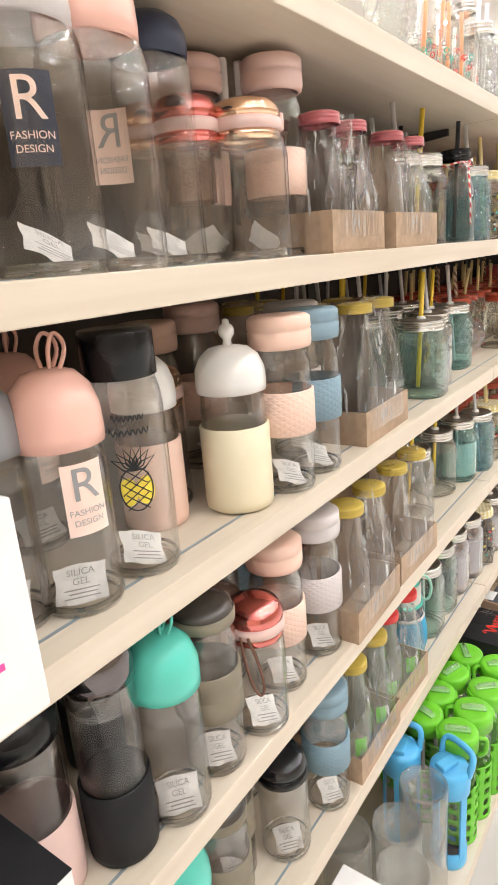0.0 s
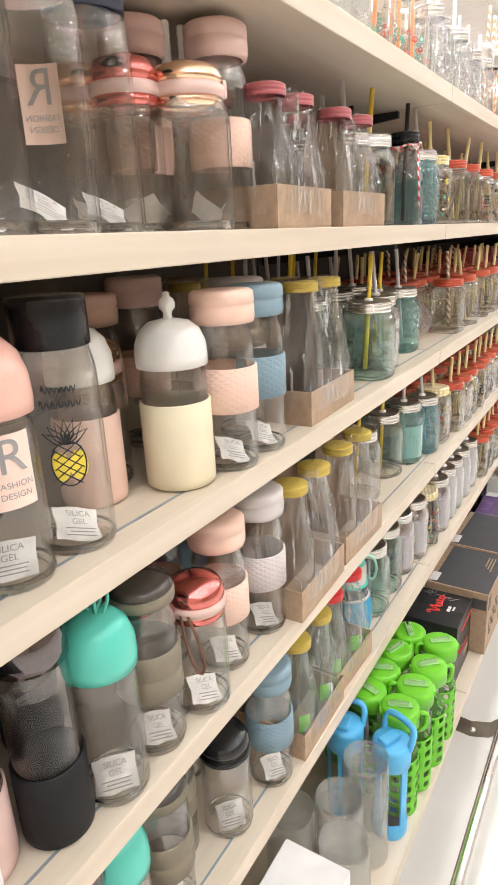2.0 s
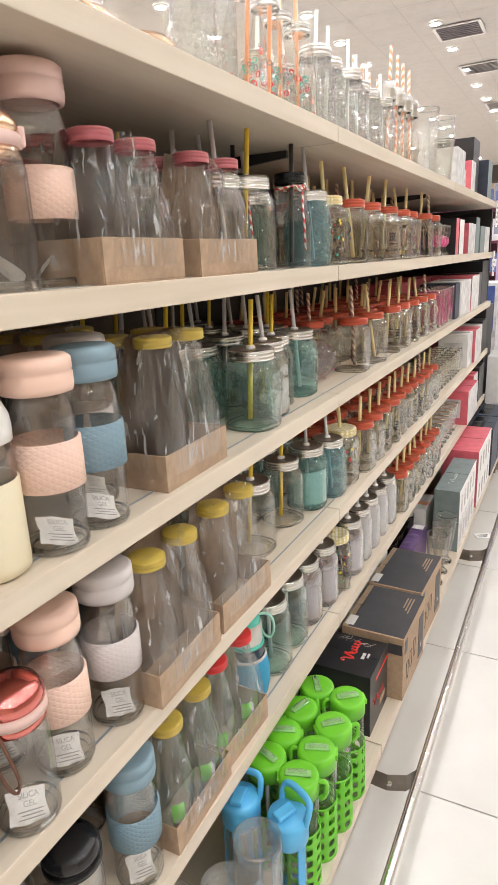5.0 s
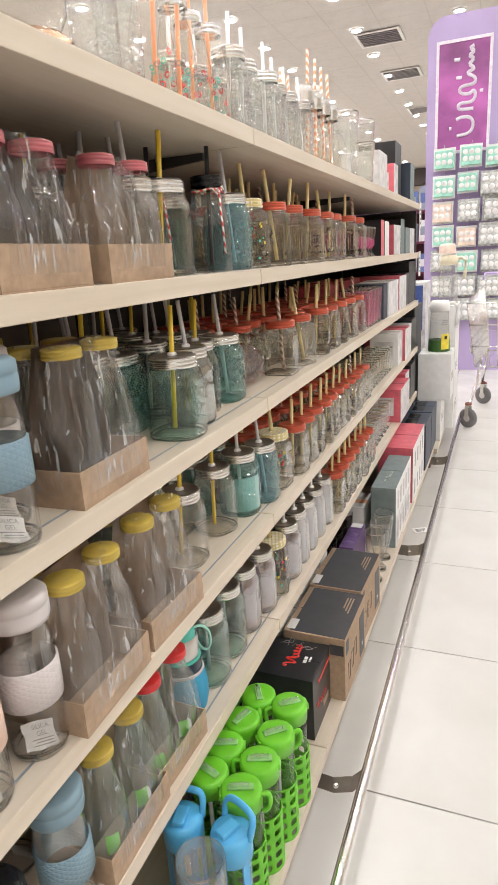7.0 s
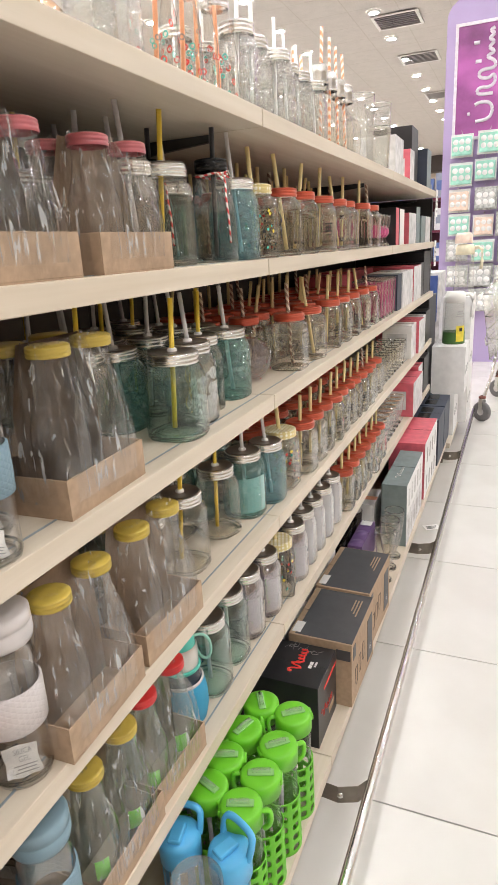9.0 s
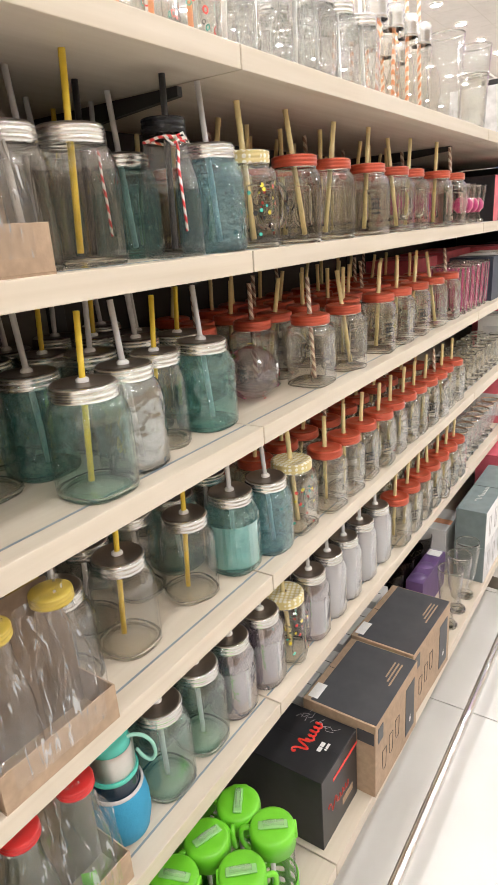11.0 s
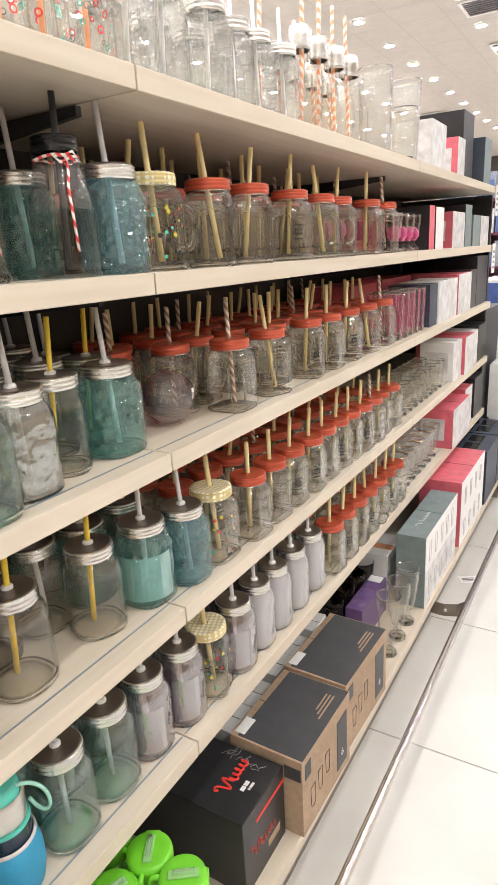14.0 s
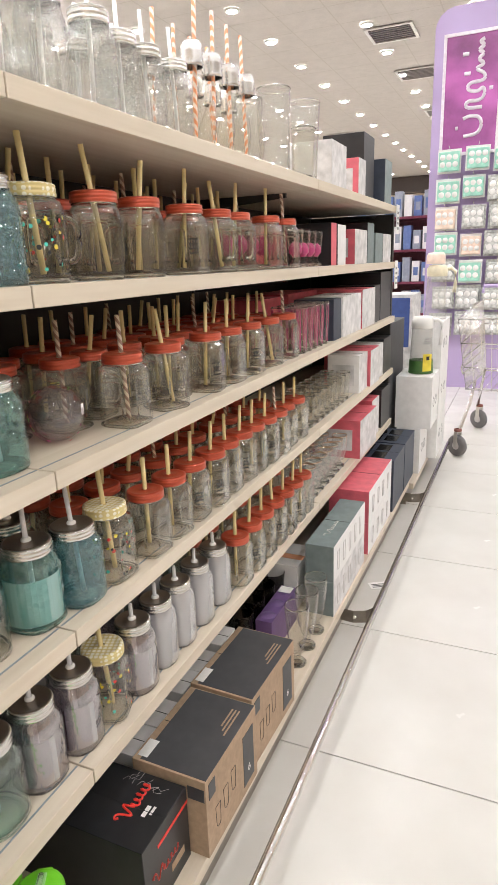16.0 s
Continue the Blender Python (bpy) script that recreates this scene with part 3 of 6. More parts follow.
def mug_jar(lid, lid_name, straw, glassm, prints=0, handle=True, lean=(0.010, 0.004), group="mug jars", rise=0.185):
    wide = Matrix.Diagonal((1.09, 1.09, 1.0, 1.0))

    def make():
        e = thing("mug_jar", None, f"{'handled ' if handle else ''}clear glass mason jar with {lid_name} and a straw", "jar", group)
        part("glass_body", stand(lathe(walled([(0.0005, 0.005, 0), (0.022, 0.006, .2), (0.029, 0.003, .5), (0.0315, 0.0, .5), (0.0335, 0.005, .5), (0.034, 0.015, .5), (0.034, 0.086, .5), (0.0332, 0.094, .45), (0.0305, 0.101, .3), (0.0285, 0.104, .1), (0.0285, 0.112, 0)]), 32), wide), glassm, e)
        part("base", stand(lathe([(0.021, 0.0012), (0.026, 0.001), (0.030, 0.004), (0.026, 0.008), (0.021, 0.007)], 24, 0.5), wide), glassm, e)
        part("shoulder", stand(lathe([(0.0330, 0.084, .5), (0.0322, 0.093, .45), (0.0295, 0.100, .3), (0.0275, 0.104, .1)], 32), wide), SPARK, e)
        part("foot_ring", stand(lathe([(0.0315, 0.0004, .5), (0.0338, 0.0035, .5), (0.0332, 0.0065, .5), (0.030, 0.004, .5), (0.0315, 0.0004, .5)], 28), wide), SOLIDG, e)
        part("neck_ring", stand(lathe([(0.0282, 0.1040), (0.0300, 0.1046), (0.0304, 0.1060), (0.0296, 0.1072), (0.0282, 0.1070), (0.0282, 0.1040)], 26), wide), SOLIDG, e)
        for face in (-90, 0, 90, 180):
            line = eased([(-0.017, -0.028, 0), (-0.017, 0.026, 0), (-0.013, 0.030, 0), (0.013, 0.030, 0), (0.017, 0.026, 0), (0.017, -0.028, 0)], 1)
            part("raised_line", stand(tube([(0.0338, p.x, p.y) for p in line], 0.0013, 6), wide @ pose(0, 0, 0.05, 0, 0, face)), SOLIDG, e)
        if handle:
            part("handle", handle_bm(0.037, 0.024, 0.082, 0.024), SOLIDG, e)
        l = part("lid", stand(ridged(0.0315, 0.107, 0.1225), wide), lid, e)
        part("lid_top", stand(lathe([(0.0295, 0.1222), (0.027, 0.1236), (0.025, 0.1224), (0.006, 0.1224), (0.0045, 0.1235)], 24), wide), lid, l)
        part("straw", straw_bm(0.012, rise, lean[0], lean[1], 0.0041, bx=-lean[0] * 0.55, by=-lean[1] * 0.55), straw, e)
        if prints == 1:
            p = [patch(0.020 - 0.003 * (k % 2), 0.0026, 6, 1, 0, 0, 0.012 - 0.008 * k) for k in range(4)] + [patch(0.0026, 0.014, 1, 1, 0, -0.006 + 0.005 * k, 0.002 * k) for k in range(3)]
            part("print", stand(bend(join(*p), 0.0384, -40, 0.05), pose(0, 0, 0)), INK, e)
        elif prints == 2:
            rnd = random.Random(3)
            for c, mt in enumerate((REDINK, MINT, YELLOW, INK)):
                p = []
                for k in range(12):
                    sz = rnd.uniform(0.0012, 0.0034)
                    p.append(stand(lathe([(0.0001, 0.0), (sz, 0.0)], 10), pose(rnd.uniform(-0.09, 0.09), rnd.uniform(-0.034, 0.034), 0)))
                part("print", bend(join(*p), 0.0388, -35, 0.048), mt, e)
        return e
    return make


def mason_jar(glassm, colour, straw, r=0.041, h=0.135, top=LIDTOP, lean=(0.012, 0.004), rise=0.075, panel=None):
    def make():
        e = thing("mason_jar", None, f"{colour} glass mason jar with silver screw lid and straw", "jar", "mason jars")
        part("glass_body", lathe(walled([(0.0005, 0.006), (r * 0.7, 0.006), (r * 0.86, 0.002), (r * 0.93, 0.0), (r * 0.99, 0.006), (r, 0.016), (r, h * 0.66), (r * 0.97, h * 0.74), (r * 0.88, h * 0.81), (r * 0.8, h * 0.85), (r * 0.79, h * 0.9)]), 32, 0.12), glassm, e)
        part("base", lathe([(r * 0.68, 0.0012), (r * 0.84, 0.001), (r * 0.9, 0.005), (r * 0.8, 0.009), (r * 0.68, 0.0075)], 28), glassm, e)
        part("shoulder", lathe([(r * 0.965, h * 0.68), (r * 0.94, h * 0.74), (r * 0.85, h * 0.805), (r * 0.77, h * 0.845)], 32, 0.12), SPARK, e)
        part("foot_ring", lathe([(r * 0.93, 0.0004), (r * 0.995, 0.005), (r * 0.97, 0.0085), (r * 0.88, 0.005), (r * 0.93, 0.0004)], 28, 0.12), SOLIDG, e)
        part("bead", lathe([(r * 0.80, h * 0.845), (r * 0.845, h * 0.852), (r * 0.845, h * 0.866), (r * 0.80, h * 0.872), (r * 0.80, h * 0.845)], 28), SOLIDG, e)
        if panel:
            part("panel", bend(patch(r * (2.6 if panel is MINTG else 1.25), h * 0.54, 14, 4), r * 1.012, -38, h * 0.37), panel, e, "smooth pale panel on the glass")
        ring = part("ring", ridged(r * 0.88, h * 0.86, h - 0.002, 36), SILVER, e)
        part("lid", lathe([(r * 0.82, h - 0.0015), (r * 0.78, h), (r * 0.74, h - 0.0012), (0.008, h - 0.0012), (0.0005, h - 0.0012)], 28), top, ring)
        part("grommet", lathe([(0.0075, h - 0.001), (0.0075, h + 0.002), (0.005, h + 0.004), (0.0036, h + 0.004)], 14), WSTRAW, e)
        part("straw", straw_bm(0.014, h + rise, lean[0], lean[1], 0.0038, bx=-lean[0] * 0.6, by=-lean[1] * 0.6), straw, e)
        return e
    return make


def milk_bottle():
    e = thing("milk_bottle", None, "dark glass milk bottle with black lid and red twine", "bottle", "milk bottles")
    part("glass_body", lathe([(0.0005, 0.004), (0.028, 0.003), (0.032, 0.0), (0.034, 0.006), (0.034, 0.07), (0.032, 0.09), (0.026, 0.115), (0.0235, 0.13), (0.0235, 0.148)], 30, 0.25), SMOKE, e)
    part("shoulder", lathe([(0.0325, 0.078), (0.031, 0.092), (0.0255, 0.114), (0.0228, 0.13)], 30, 0.2), SPARK, e)
    part("lid", ridged(0.0265, 0.140, 0.158), BLACKP, e)
    part("lid_top", lathe([(0.025, 0.1578), (0.0005, 0.158)], 20), BLACKP, e)
    part("straw", straw_bm(0.01, 0.205, 0.004, 0.002, 0.004), BSTRAW, e)
    tw = part("twine", tube([(0.0255 * math.cos(a / 16 * math.tau), 0.0255 * math.sin(a / 16 * math.tau), 0.134 + 0.002 * math.sin(a)) for a in range(16)], 0.0018, 6, True), TWINE, e)
    part("twine_end", tube([(0.024, -0.008, 0.134), (0.029, -0.011, 0.12), (0.031, -0.016, 0.10), (0.034, -0.017, 0.07), (0.0345, -0.015, 0.03)], 0.0016, 6), TWINE, tw)
    part("twine_bow", tube([(0.022, -0.012, 0.134), (0.031, -0.003, 0.139), (0.033, 0.006, 0.128), (0.027, -0.006, 0.132), (0.030, -0.022, 0.126), (0.022, -0.026, 0.134), (0.022, -0.012, 0.134)], 0.0016, 6), TWINE, tw)
    return e


def globe_jar():
    e = thing("globe_jar", None, "round glass jar lying on its side with printed label", "jar")
    part("glass_body", stand(lathe([(0.0005, -0.045), (0.024, -0.045), (0.032, -0.040), (0.042, -0.022), (0.045, 0.0), (0.042, 0.02), (0.034, 0.036), (0.026, 0.042), (0.026, 0.055)], 30), pose(0, 0, 0.045, 0, 90, 180)), glass("lilac_tinted_glass", (0.86, 0.78, 0.82), rough=0.04, bump=0.5, bscale=60, body=(0.45, 0.32, 0.38), amount=0.04, gloss=5, deep=0.008), e)
    part("label", stand(bend(patch(0.06, 0.04, 10, 4), 0.0455, 60, 0.0), pose(0, 0, 0.045, 0, 90, 180)), glass("printed_film", (0.8, 0.6, 0.62), body=(0.55, 0.25, 0.25), amount=0.45, bump=0.3), e)
    part("lid", stand(ridged(0.029, 0.05, 0.068), pose(0, 0, 0.045, 0, 90, 180)), SILVER, e)
    part("handle", tube([(-0.045, 0.0, 0.072), (-0.035, 0.01, 0.100), (-0.01, 0.015, 0.108), (0.012, 0.012, 0.103), (0.02, 0.006, 0.088)], 0.0045, 8), CLEARB, e)
    rg = random.Random(21)
    for mt in (REDINK, YELLOW, LIME, MAGENTAL):
        dots = [stand(lathe([(0.0001, 0.0), (rg.uniform(0.002, 0.005), 0.0)], 10), pose(rg.uniform(-0.12, 0.12), rg.uniform(-0.022, 0.024), 0)) for _ in range(8)]
        part("printed_dots", stand(bend(join(*dots), 0.0453, 60, 0.0), pose(0, 0, 0.045, 0, 90, 180)), mt, e)
    part("price_tag", bend(patch(0.008, 0.018, 2, 2), 0.0458, 60, 0.052), PAPER, e)
    return e


# ---------------------------------------------------------------- drinking bottles
def slip(e, r, turn=-40, z=0.006, s=1.0):
    """The folded paper slip inside a bottle."""
    tip = 26 * math.sin(turn * 1.7 + r * 2300)
    bm = rough_up(patch(0.040 * s, 0.029 * s, 8, 6), 0.0038, 60, turn)
    pr = join(words("SILICA", 0.0075 * s, 0.0, 0.0085 * s, 0.0026), words("GEL", 0.0075 * s, 0.0, 0.001 * s, 0.0026),
              *[patch(0.026 * s - 0.005 * (k % 2), 0.0010, 3, 1, 0.0026, 0.001 * (k % 2), -0.005 * s - 0.0032 * k * s) for k in range(3)])
    a = radians(turn)
    m = Matrix.Translation((r * 0.34 * math.cos(a), r * 0.34 * math.sin(a), z + 0.012 * s)) @ Euler((radians(40), radians(tip), radians(turn + 90 + tip))).to_matrix().to_4x4()
    p = part("paper_slip", stand(bm, m), PAPER, e, "white printed paper slip")
    part("print", stand(pr, m), GREYINK, p)


def glass_tube(r, h, neck, hn, sq=0.0):
    return lathe(walled([(0.0005, 0.004), (r * 0.8, 0.004), (r * 0.94, 0.0), (r, 0.005), (r, h - 0.02), (r * 0.96, h - 0.010), (neck, h), (neck, h + hn)], 0.0022), 32, sq)


def thick_base(r, sq=0.0):
    return lathe([(r * 0.80, 0.0012), (r * 0.94, 0.0006), (r * 0.985, 0.005), (r * 0.95, 0.009), (r * 0.80, 0.0065), (r * 0.80, 0.0012)], 28, sq)


def sleeve_bottle(q, plain, colour, handle=False, h=0.155, r=0.0305, z0=0.062, z1=0.108):
    def make():
        e = thing("water_bottle", None, f"clear glass water bottle with {colour} lid and quilted sleeve", "bottle", "sleeved water bottles")
        part("glass_body", glass_tube(r, h, r * 0.84, 0.008), CLEARB, e)
        part("shoulder", lathe([(r * 0.97, h - 0.024), (r * 0.93, h - 0.010), (r * 0.83, h)], 30), SPARK, e)
        part("base", thick_base(r), SOLIDG, e)
        part("sleeve", lathe([(r + 0.0002, z0), (r + 0.0024, z0 + 0.001), (r + 0.0026, (z0 + z1) / 2), (r + 0.0024, z1 - 0.001), (r + 0.0002, z1)], 40), q, e, f"{colour} quilted silicone sleeve")
        l = part("lid", lathe([(r * 0.9, h + 0.004), (r + 0.001, h + 0.005), (r + 0.0022, h + 0.010), (r + 0.0022, h + 0.021), (r + 0.0006, h + 0.0225), (r + 0.0022, h + 0.024), (r + 0.0018, h + 0.034), (r - 0.002, h + 0.037), (r * 0.5, h + 0.0365), (0.0005, h + 0.0365)], 36), plain, e)
        if handle:
            part("strap", block(r - 0.002, -0.009, h - 0.004, r + 0.007, 0.009, h + 0.037, 0.003), GREYS, l, "grey carry strap")
        slip(e, r)
        return e
    return make


def dome_bottle(dome, dome_name, glassm, sleeve=None, sz=0.09, finial=False, loop=False, label=None, h=0.135, r=0.031, sq=0.0, dh=0.045, dark_label=False, lz=0.09):
    def make():
        e = thing("water_bottle", None, f"glass water bottle with a {dome_name} dome lid", "bottle", "dome-lidded water bottles")
        part("glass_body", glass_tube(r, h, r * 0.86, 0.006, sq), glassm, e)
        part("shoulder", lathe([(r * 0.97, h - 0.026), (r * 0.965, h - 0.014), (r * 0.9, h - 0.004)], 30, sq), SPARK, e)
        part("base", thick_base(r, sq), SOLIDG, e)
        l = part("dome_lid", lathe([(r * 0.95, h - 0.004), (r + 0.0015, h - 0.003), (r + 0.002, h + 0.006), (r + 0.0012, h + dh * 0.45), (r * 0.88, h + dh * 0.75), (r * 0.6, h + dh * 0.94), (r * 0.25, h + dh), (0.0005, h + dh)], 36), dome, e)
        if finial:
            part("finial", lathe([(0.0075, h + dh - 0.002), (0.0042, h + dh + 0.002), (0.0040, h + dh + 0.006), (0.0072, h + dh + 0.010), (0.0078, h + dh + 0.014), (0.0062, h + dh + 0.018), (0.0034, h + dh + 0.020), (0.0034, h + dh + 0.0235), (0.0004, h + dh + 0.025)], 18), dome, l)
        if loop:
            for k in (-0.004, 0.004):
                part("loop", tube(eased([(k, 0, h + dh - 0.004), (k * 1.8 - 0.006, 0.002, h + dh + 0.012), (k * 1.4 - 0.003, 0.008, h + dh + 0.026), (k + 0.006, 0.012, h + dh + 0.014), (k + 0.004, 0.004, h + dh - 0.002)]), 0.0017, 6), dome, l)
        if sleeve:
            part("sleeve", lathe([(0.0005, 0.0), (r * 0.9, 0.0), (r + 0.0015, 0.003), (r + 0.0022, 0.01), (r + 0.0022, sz - 0.001), (r + 0.0003, sz)], 36, sq), sleeve, e, "smooth silicone sleeve")
        if label:
            rl = r * (1.0 + 0.06 * sq)
            lb = part("label", bend(patch(0.030, 0.052, 10, 6), rl, label, lz), LABELN if dark_label else LABELP, e, "printed label with a large letter R")
            inkm = LABELP if dark_label else GREYINK
            for off in ((0.0006, -0.0012) if label > 90 else (0.0006,)):
                part("letter", bend(words("R", 0.034, 0.0, 0.010, off), rl, label, lz), inkm, lb)
                part("word", bend(words("FASHION", 0.0062, 0.0, -0.009, off), rl, label, lz), inkm, lb)
                part("word", bend(words("DESIGN", 0.0062, 0.0, -0.0165, off), rl, label, lz), inkm, lb)
        if not sleeve or sz < 0.06:
            slip(e, r)
        return e
    return make


def pineapple_bottle():
    e = thing("water_bottle", None, "clear glass bottle with a black cap and a pineapple print", "bottle")
    r, h = 0.0305, 0.158
    part("glass_body", glass_tube(r, h, r * 0.88, 0.006), CLEARB, e)
    part("shoulder", lathe([(r * 0.97, h - 0.022), (r * 0.93, h - 0.009), (r * 0.84, h)], 30), SPARK, e)
    part("base", thick_base(r), SOLIDG, e)
    part("cap", lathe([(r * 0.86, h + 0.002), (r * 0.94, h + 0.003), (r * 0.94, h + 0.036), (r * 0.9, h + 0.039), (0.0005, h + 0.039)], 32), BLACKP, e)
    lobes = []
    for du, w in ((-0.0062, 0.0068), (0.0068, 0.0072)):
        fruit = bmesh.new()
        fruit.faces.new([fruit.verts.new((du + w * math.cos(q / 18 * math.tau), -0.005 + 0.0115 * math.sin(q / 18 * math.tau), 0)) for q in range(18)])
        lobes.append(fruit)
    p = part("pineapple", bend(join(*lobes), r, -40, 0.080), YELLOW, e, "yellow pineapple print with black lines")
    outline = [tube([(0.0125 * math.cos(q / 24 * math.tau), -0.003 + 0.0175 * math.sin(q / 24 * math.tau), 0.0005) for q in range(24)], 0.0006, 4, True)]
    outline += [stand(patch(0.030 - 0.006 * abs(k), 0.0009, 6, 1, 0.0005), pose(0, -0.003 + 0.007 * k, 0, 0, 0, q)) for k in (-1.5, -0.5, 0.5, 1.5) for q in (38, -38)]
    for q in (-62, -40, -20, 0, 20, 40, 62):
        outline.append(stand(tube([(0, 0, 0.0003), (0.0032, 0.007, 0.0003), (0, 0.019, 0.0003), (-0.0032, 0.007, 0.0003), (0, 0, 0.0003)], 0.0006, 4), pose(0, 0.012, 0, 0, 0, q)))
    part("lines", bend(join(*outline), r, -40, 0.080), INK, p)
    script = []
    for row, w in ((0.007, 0.024), (-0.004, 0.030)):
        script.append(tube([(-w / 2 + w * q / 40, row + 0.0028 * math.sin(q * 1.15) * (1.5 if q in (1, 2, 3, 22) else 0.8), 0.0004) for q in range(41)], 0.0006, 4))
    part("script_line", bend(join(*script), r, -40, 0.126), INK, e)
    slip(e, r)
    return e


def metal_lid_bottle(lidm, name, ring, strap=None, cap=None, sleeve=None, h=0.112, r=0.030, s0=0.05, s1=0.10, lidh=0.034, sq=0.0):
    def make():
        e = thing("water_bottle", None, f"glass water bottle with a {name} lid", "bottle", "metal-lidded water bottles")
        part("glass_body", glass_tube(r, h, r * 0.86, 0.006, sq), SMOKE if sleeve else CLEARB, e)
        part("base", thick_base(r, sq), SOLIDG, e)
        part("shoulder", lathe([(r * 0.97, h - 0.022), (r * 0.93, h - 0.009), (r * 0.85, h)], 30, sq), SPARK, e)
        part("collar", lathe([(r * 0.88, h), (r + 0.001, h + 0.001), (r + 0.0015, h + 0.010), (r * 0.96, h + 0.012)], 32), ring, e)
        if lidm is GOLDM or lidm is ROSEM:
            part("neck_band", lathe([(r * 0.93, h - 0.008), (r * 0.985, h - 0.007), (r * 0.985, h + 0.001), (r * 0.93, h + 0.0015)], 32), lidm, e)
        l = part("lid", lathe([(r * 0.95, h + 0.011), (r + 0.0005, h + 0.013), (r + 0.0005, h + lidh * 0.6), (r * 0.85, h + lidh * 0.86), (r * 0.45, h + lidh), (0.0005, h + lidh)], 36), lidm, e)
        if cap:
            part("clasp", block(r - 0.003, -0.010, h + 0.002, r + 0.004, 0.010, h + 0.018, 0.002), cap, l)
        if strap:
            part("strap", tube(eased([(0.004, -r, h + 0.006), (0.010, -r - 0.004, h - 0.02), (0.016, -r - 0.001, h - 0.05), (0.020, -r + 0.006, h - 0.064), (0.024, -r + 0.008, h - 0.05), (0.020, -r + 0.004, h - 0.02), (0.012, -r + 0.001, h + 0.006)]), 0.0016, 6), strap, e)
        if sleeve:
            part("sleeve", lathe([(r + 0.0002, s0), (r + 0.0022, s0 + 0.001), (r + 0.0022, (s0 + s1) / 2 - 0.001), (r + 0.0015, (s0 + s1) / 2), (r + 0.0022, (s0 + s1) / 2 + 0.001), (r + 0.0022, s1 - 0.001), (r + 0.0002, s1)], 36, sq), sleeve, e)
        slip(e, r)
        return e
    return make


def label_bottle():
    """The squarish bottle with a pink band behind and a gold lid with a strap."""
    e = metal_lid_bottle(GOLDM, "fluted gold", PINK, None, PINK, None, 0.112, 0.033, sq=0.35, lidh=0.03)()
    tagged(e, "squarish clear bottle with a gold lid, pink strap and pink label")
    part("label", bend(patch(0.05, 0.042, 10, 3), 0.0335, 140, 0.075), PINK, e)
    return e


# ---------------------------------------------------------------- trays of wrapped bottles
def bottle_tray(lid, lid_name, seed, film=True, length=0.152, depth=0.118, green=False, top=0.183):
    def make():
        e = thing("bottle_tray", None, f"kraft card tray of clear milk bottles with {lid_name} lids, shrink-wrapped", "tray", "wrapped bottle trays")
        L, D, H, t = length / 2, depth, 0.046, 0.002
        tr = part("tray_bottom", block(-D, -L, 0, 0, L, t), KRAFT, e, "brown kraft card tray")
        for w in ((-t, -L, t, 0, L, H), (-D, -L, t, -D + t, L, H), (-D + t, -L, t, -t, -L + t, H), (-D + t, L - t, t, -t, L, H)):
            part("tray_side", rough_up(block(*w, 0.0006), 0.0007, 26, seed), KRAFT, tr)
        bm = bmesh.new()
        k = top / 0.1642
        prof = [(-L * 0.97, t), (L * 0.97, t), (L * 0.97, 0.10 * k), (L * 0.70, top + 0.001), (-L * 0.70, top + 0.001), (-L * 0.97, 0.10 * k)]
        f1 = [bm.verts.new((-D * 0.5, y, z)) for y, z in prof]
        bm.faces.new(f1)
        bmesh.ops.solidify(bm, geom=bm.faces[:], thickness=0.002)
        part("divider", bm, KRAFT, e, "brown card divider between the bottles")
        for bx in (-D * 0.26, -D * 0.76):
            for by in (-L * 0.5, L * 0.5):
                b = part("bottle", stand(lathe([(0.0005, t + 0.004), (0.026, t + 0.002), (0.0275, t + 0.006), (0.0275, 0.075 * k), (0.026, 0.09 * k), (0.020, 0.115 * k), (0.0175, 0.135 * k), (0.0175, 0.15 * k)], 24, 0.2), pose(bx, by, 0)), AQUA if green else CLEARB, e)
                part("lid", stand(join(ridged(0.0235, top - 0.013, top - 0.001, 24), lathe([(0.0222, top - 0.0012), (0.020, top), (0.0005, top - 0.0006)], 24)), pose(bx, by, 0)), lid, b)
                if green:
                    part("print", stand(bend(patch(0.018, 0.03, 6, 4), 0.0278, -40, 0.05), pose(bx, by, 0)), LIME, b)
        if film:
            bm = bmesh.new()
            n, rows = 84, 16
            ring_prev = None
            for k in range(rows + 1):
                f = k / rows
                z = H * 0.35 + (top + 0.003 - H * 0.35) * f
                g = max(0.0, (f - 0.28) / 0.72) ** 1.25
                sx, sy = 1.0 - 0.42 * g, 1.0 - 0.34 * g
                ring = []
                for i in range(n):
                    a = math.tau * i / n
                    c, s2 = math.cos(a), math.sin(a)
                    q = (abs(c) ** 7 + abs(s2) ** 7) ** (-1 / 7)
                    px, py = -D / 2 + (D / 2 + 0.0015) * sx * q * c, (L + 0.0015) * sy * q * s2
                    loose = min(1.0, max(0.0, f - 0.22) * 2.2)
                    fold = abs(noise.noise(Vector((c * 6.5 + seed, s2 * 6.5 + f * 0.8, f * 1.6)))) - 0.22
                    fine = abs(noise.noise(Vector((px * 150, py * 150 + seed, z * 45)))) - 0.2
                    d = (0.020 * fold + 0.0045 * fine) * loose
                    ring.append(bm.verts.new((px + d * c, py + d * s2, z + 0.004 * fine * loose)))
                if ring_prev:
                    for i in range(n):
                        bm.faces.new((ring_prev[i], ring_prev[(i + 1) % n], ring[(i + 1) % n], ring[i]))
                ring_prev = ring
            bmesh.ops.triangulate(bm, faces=bm.faces[:])
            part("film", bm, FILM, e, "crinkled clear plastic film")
        return e
    return make


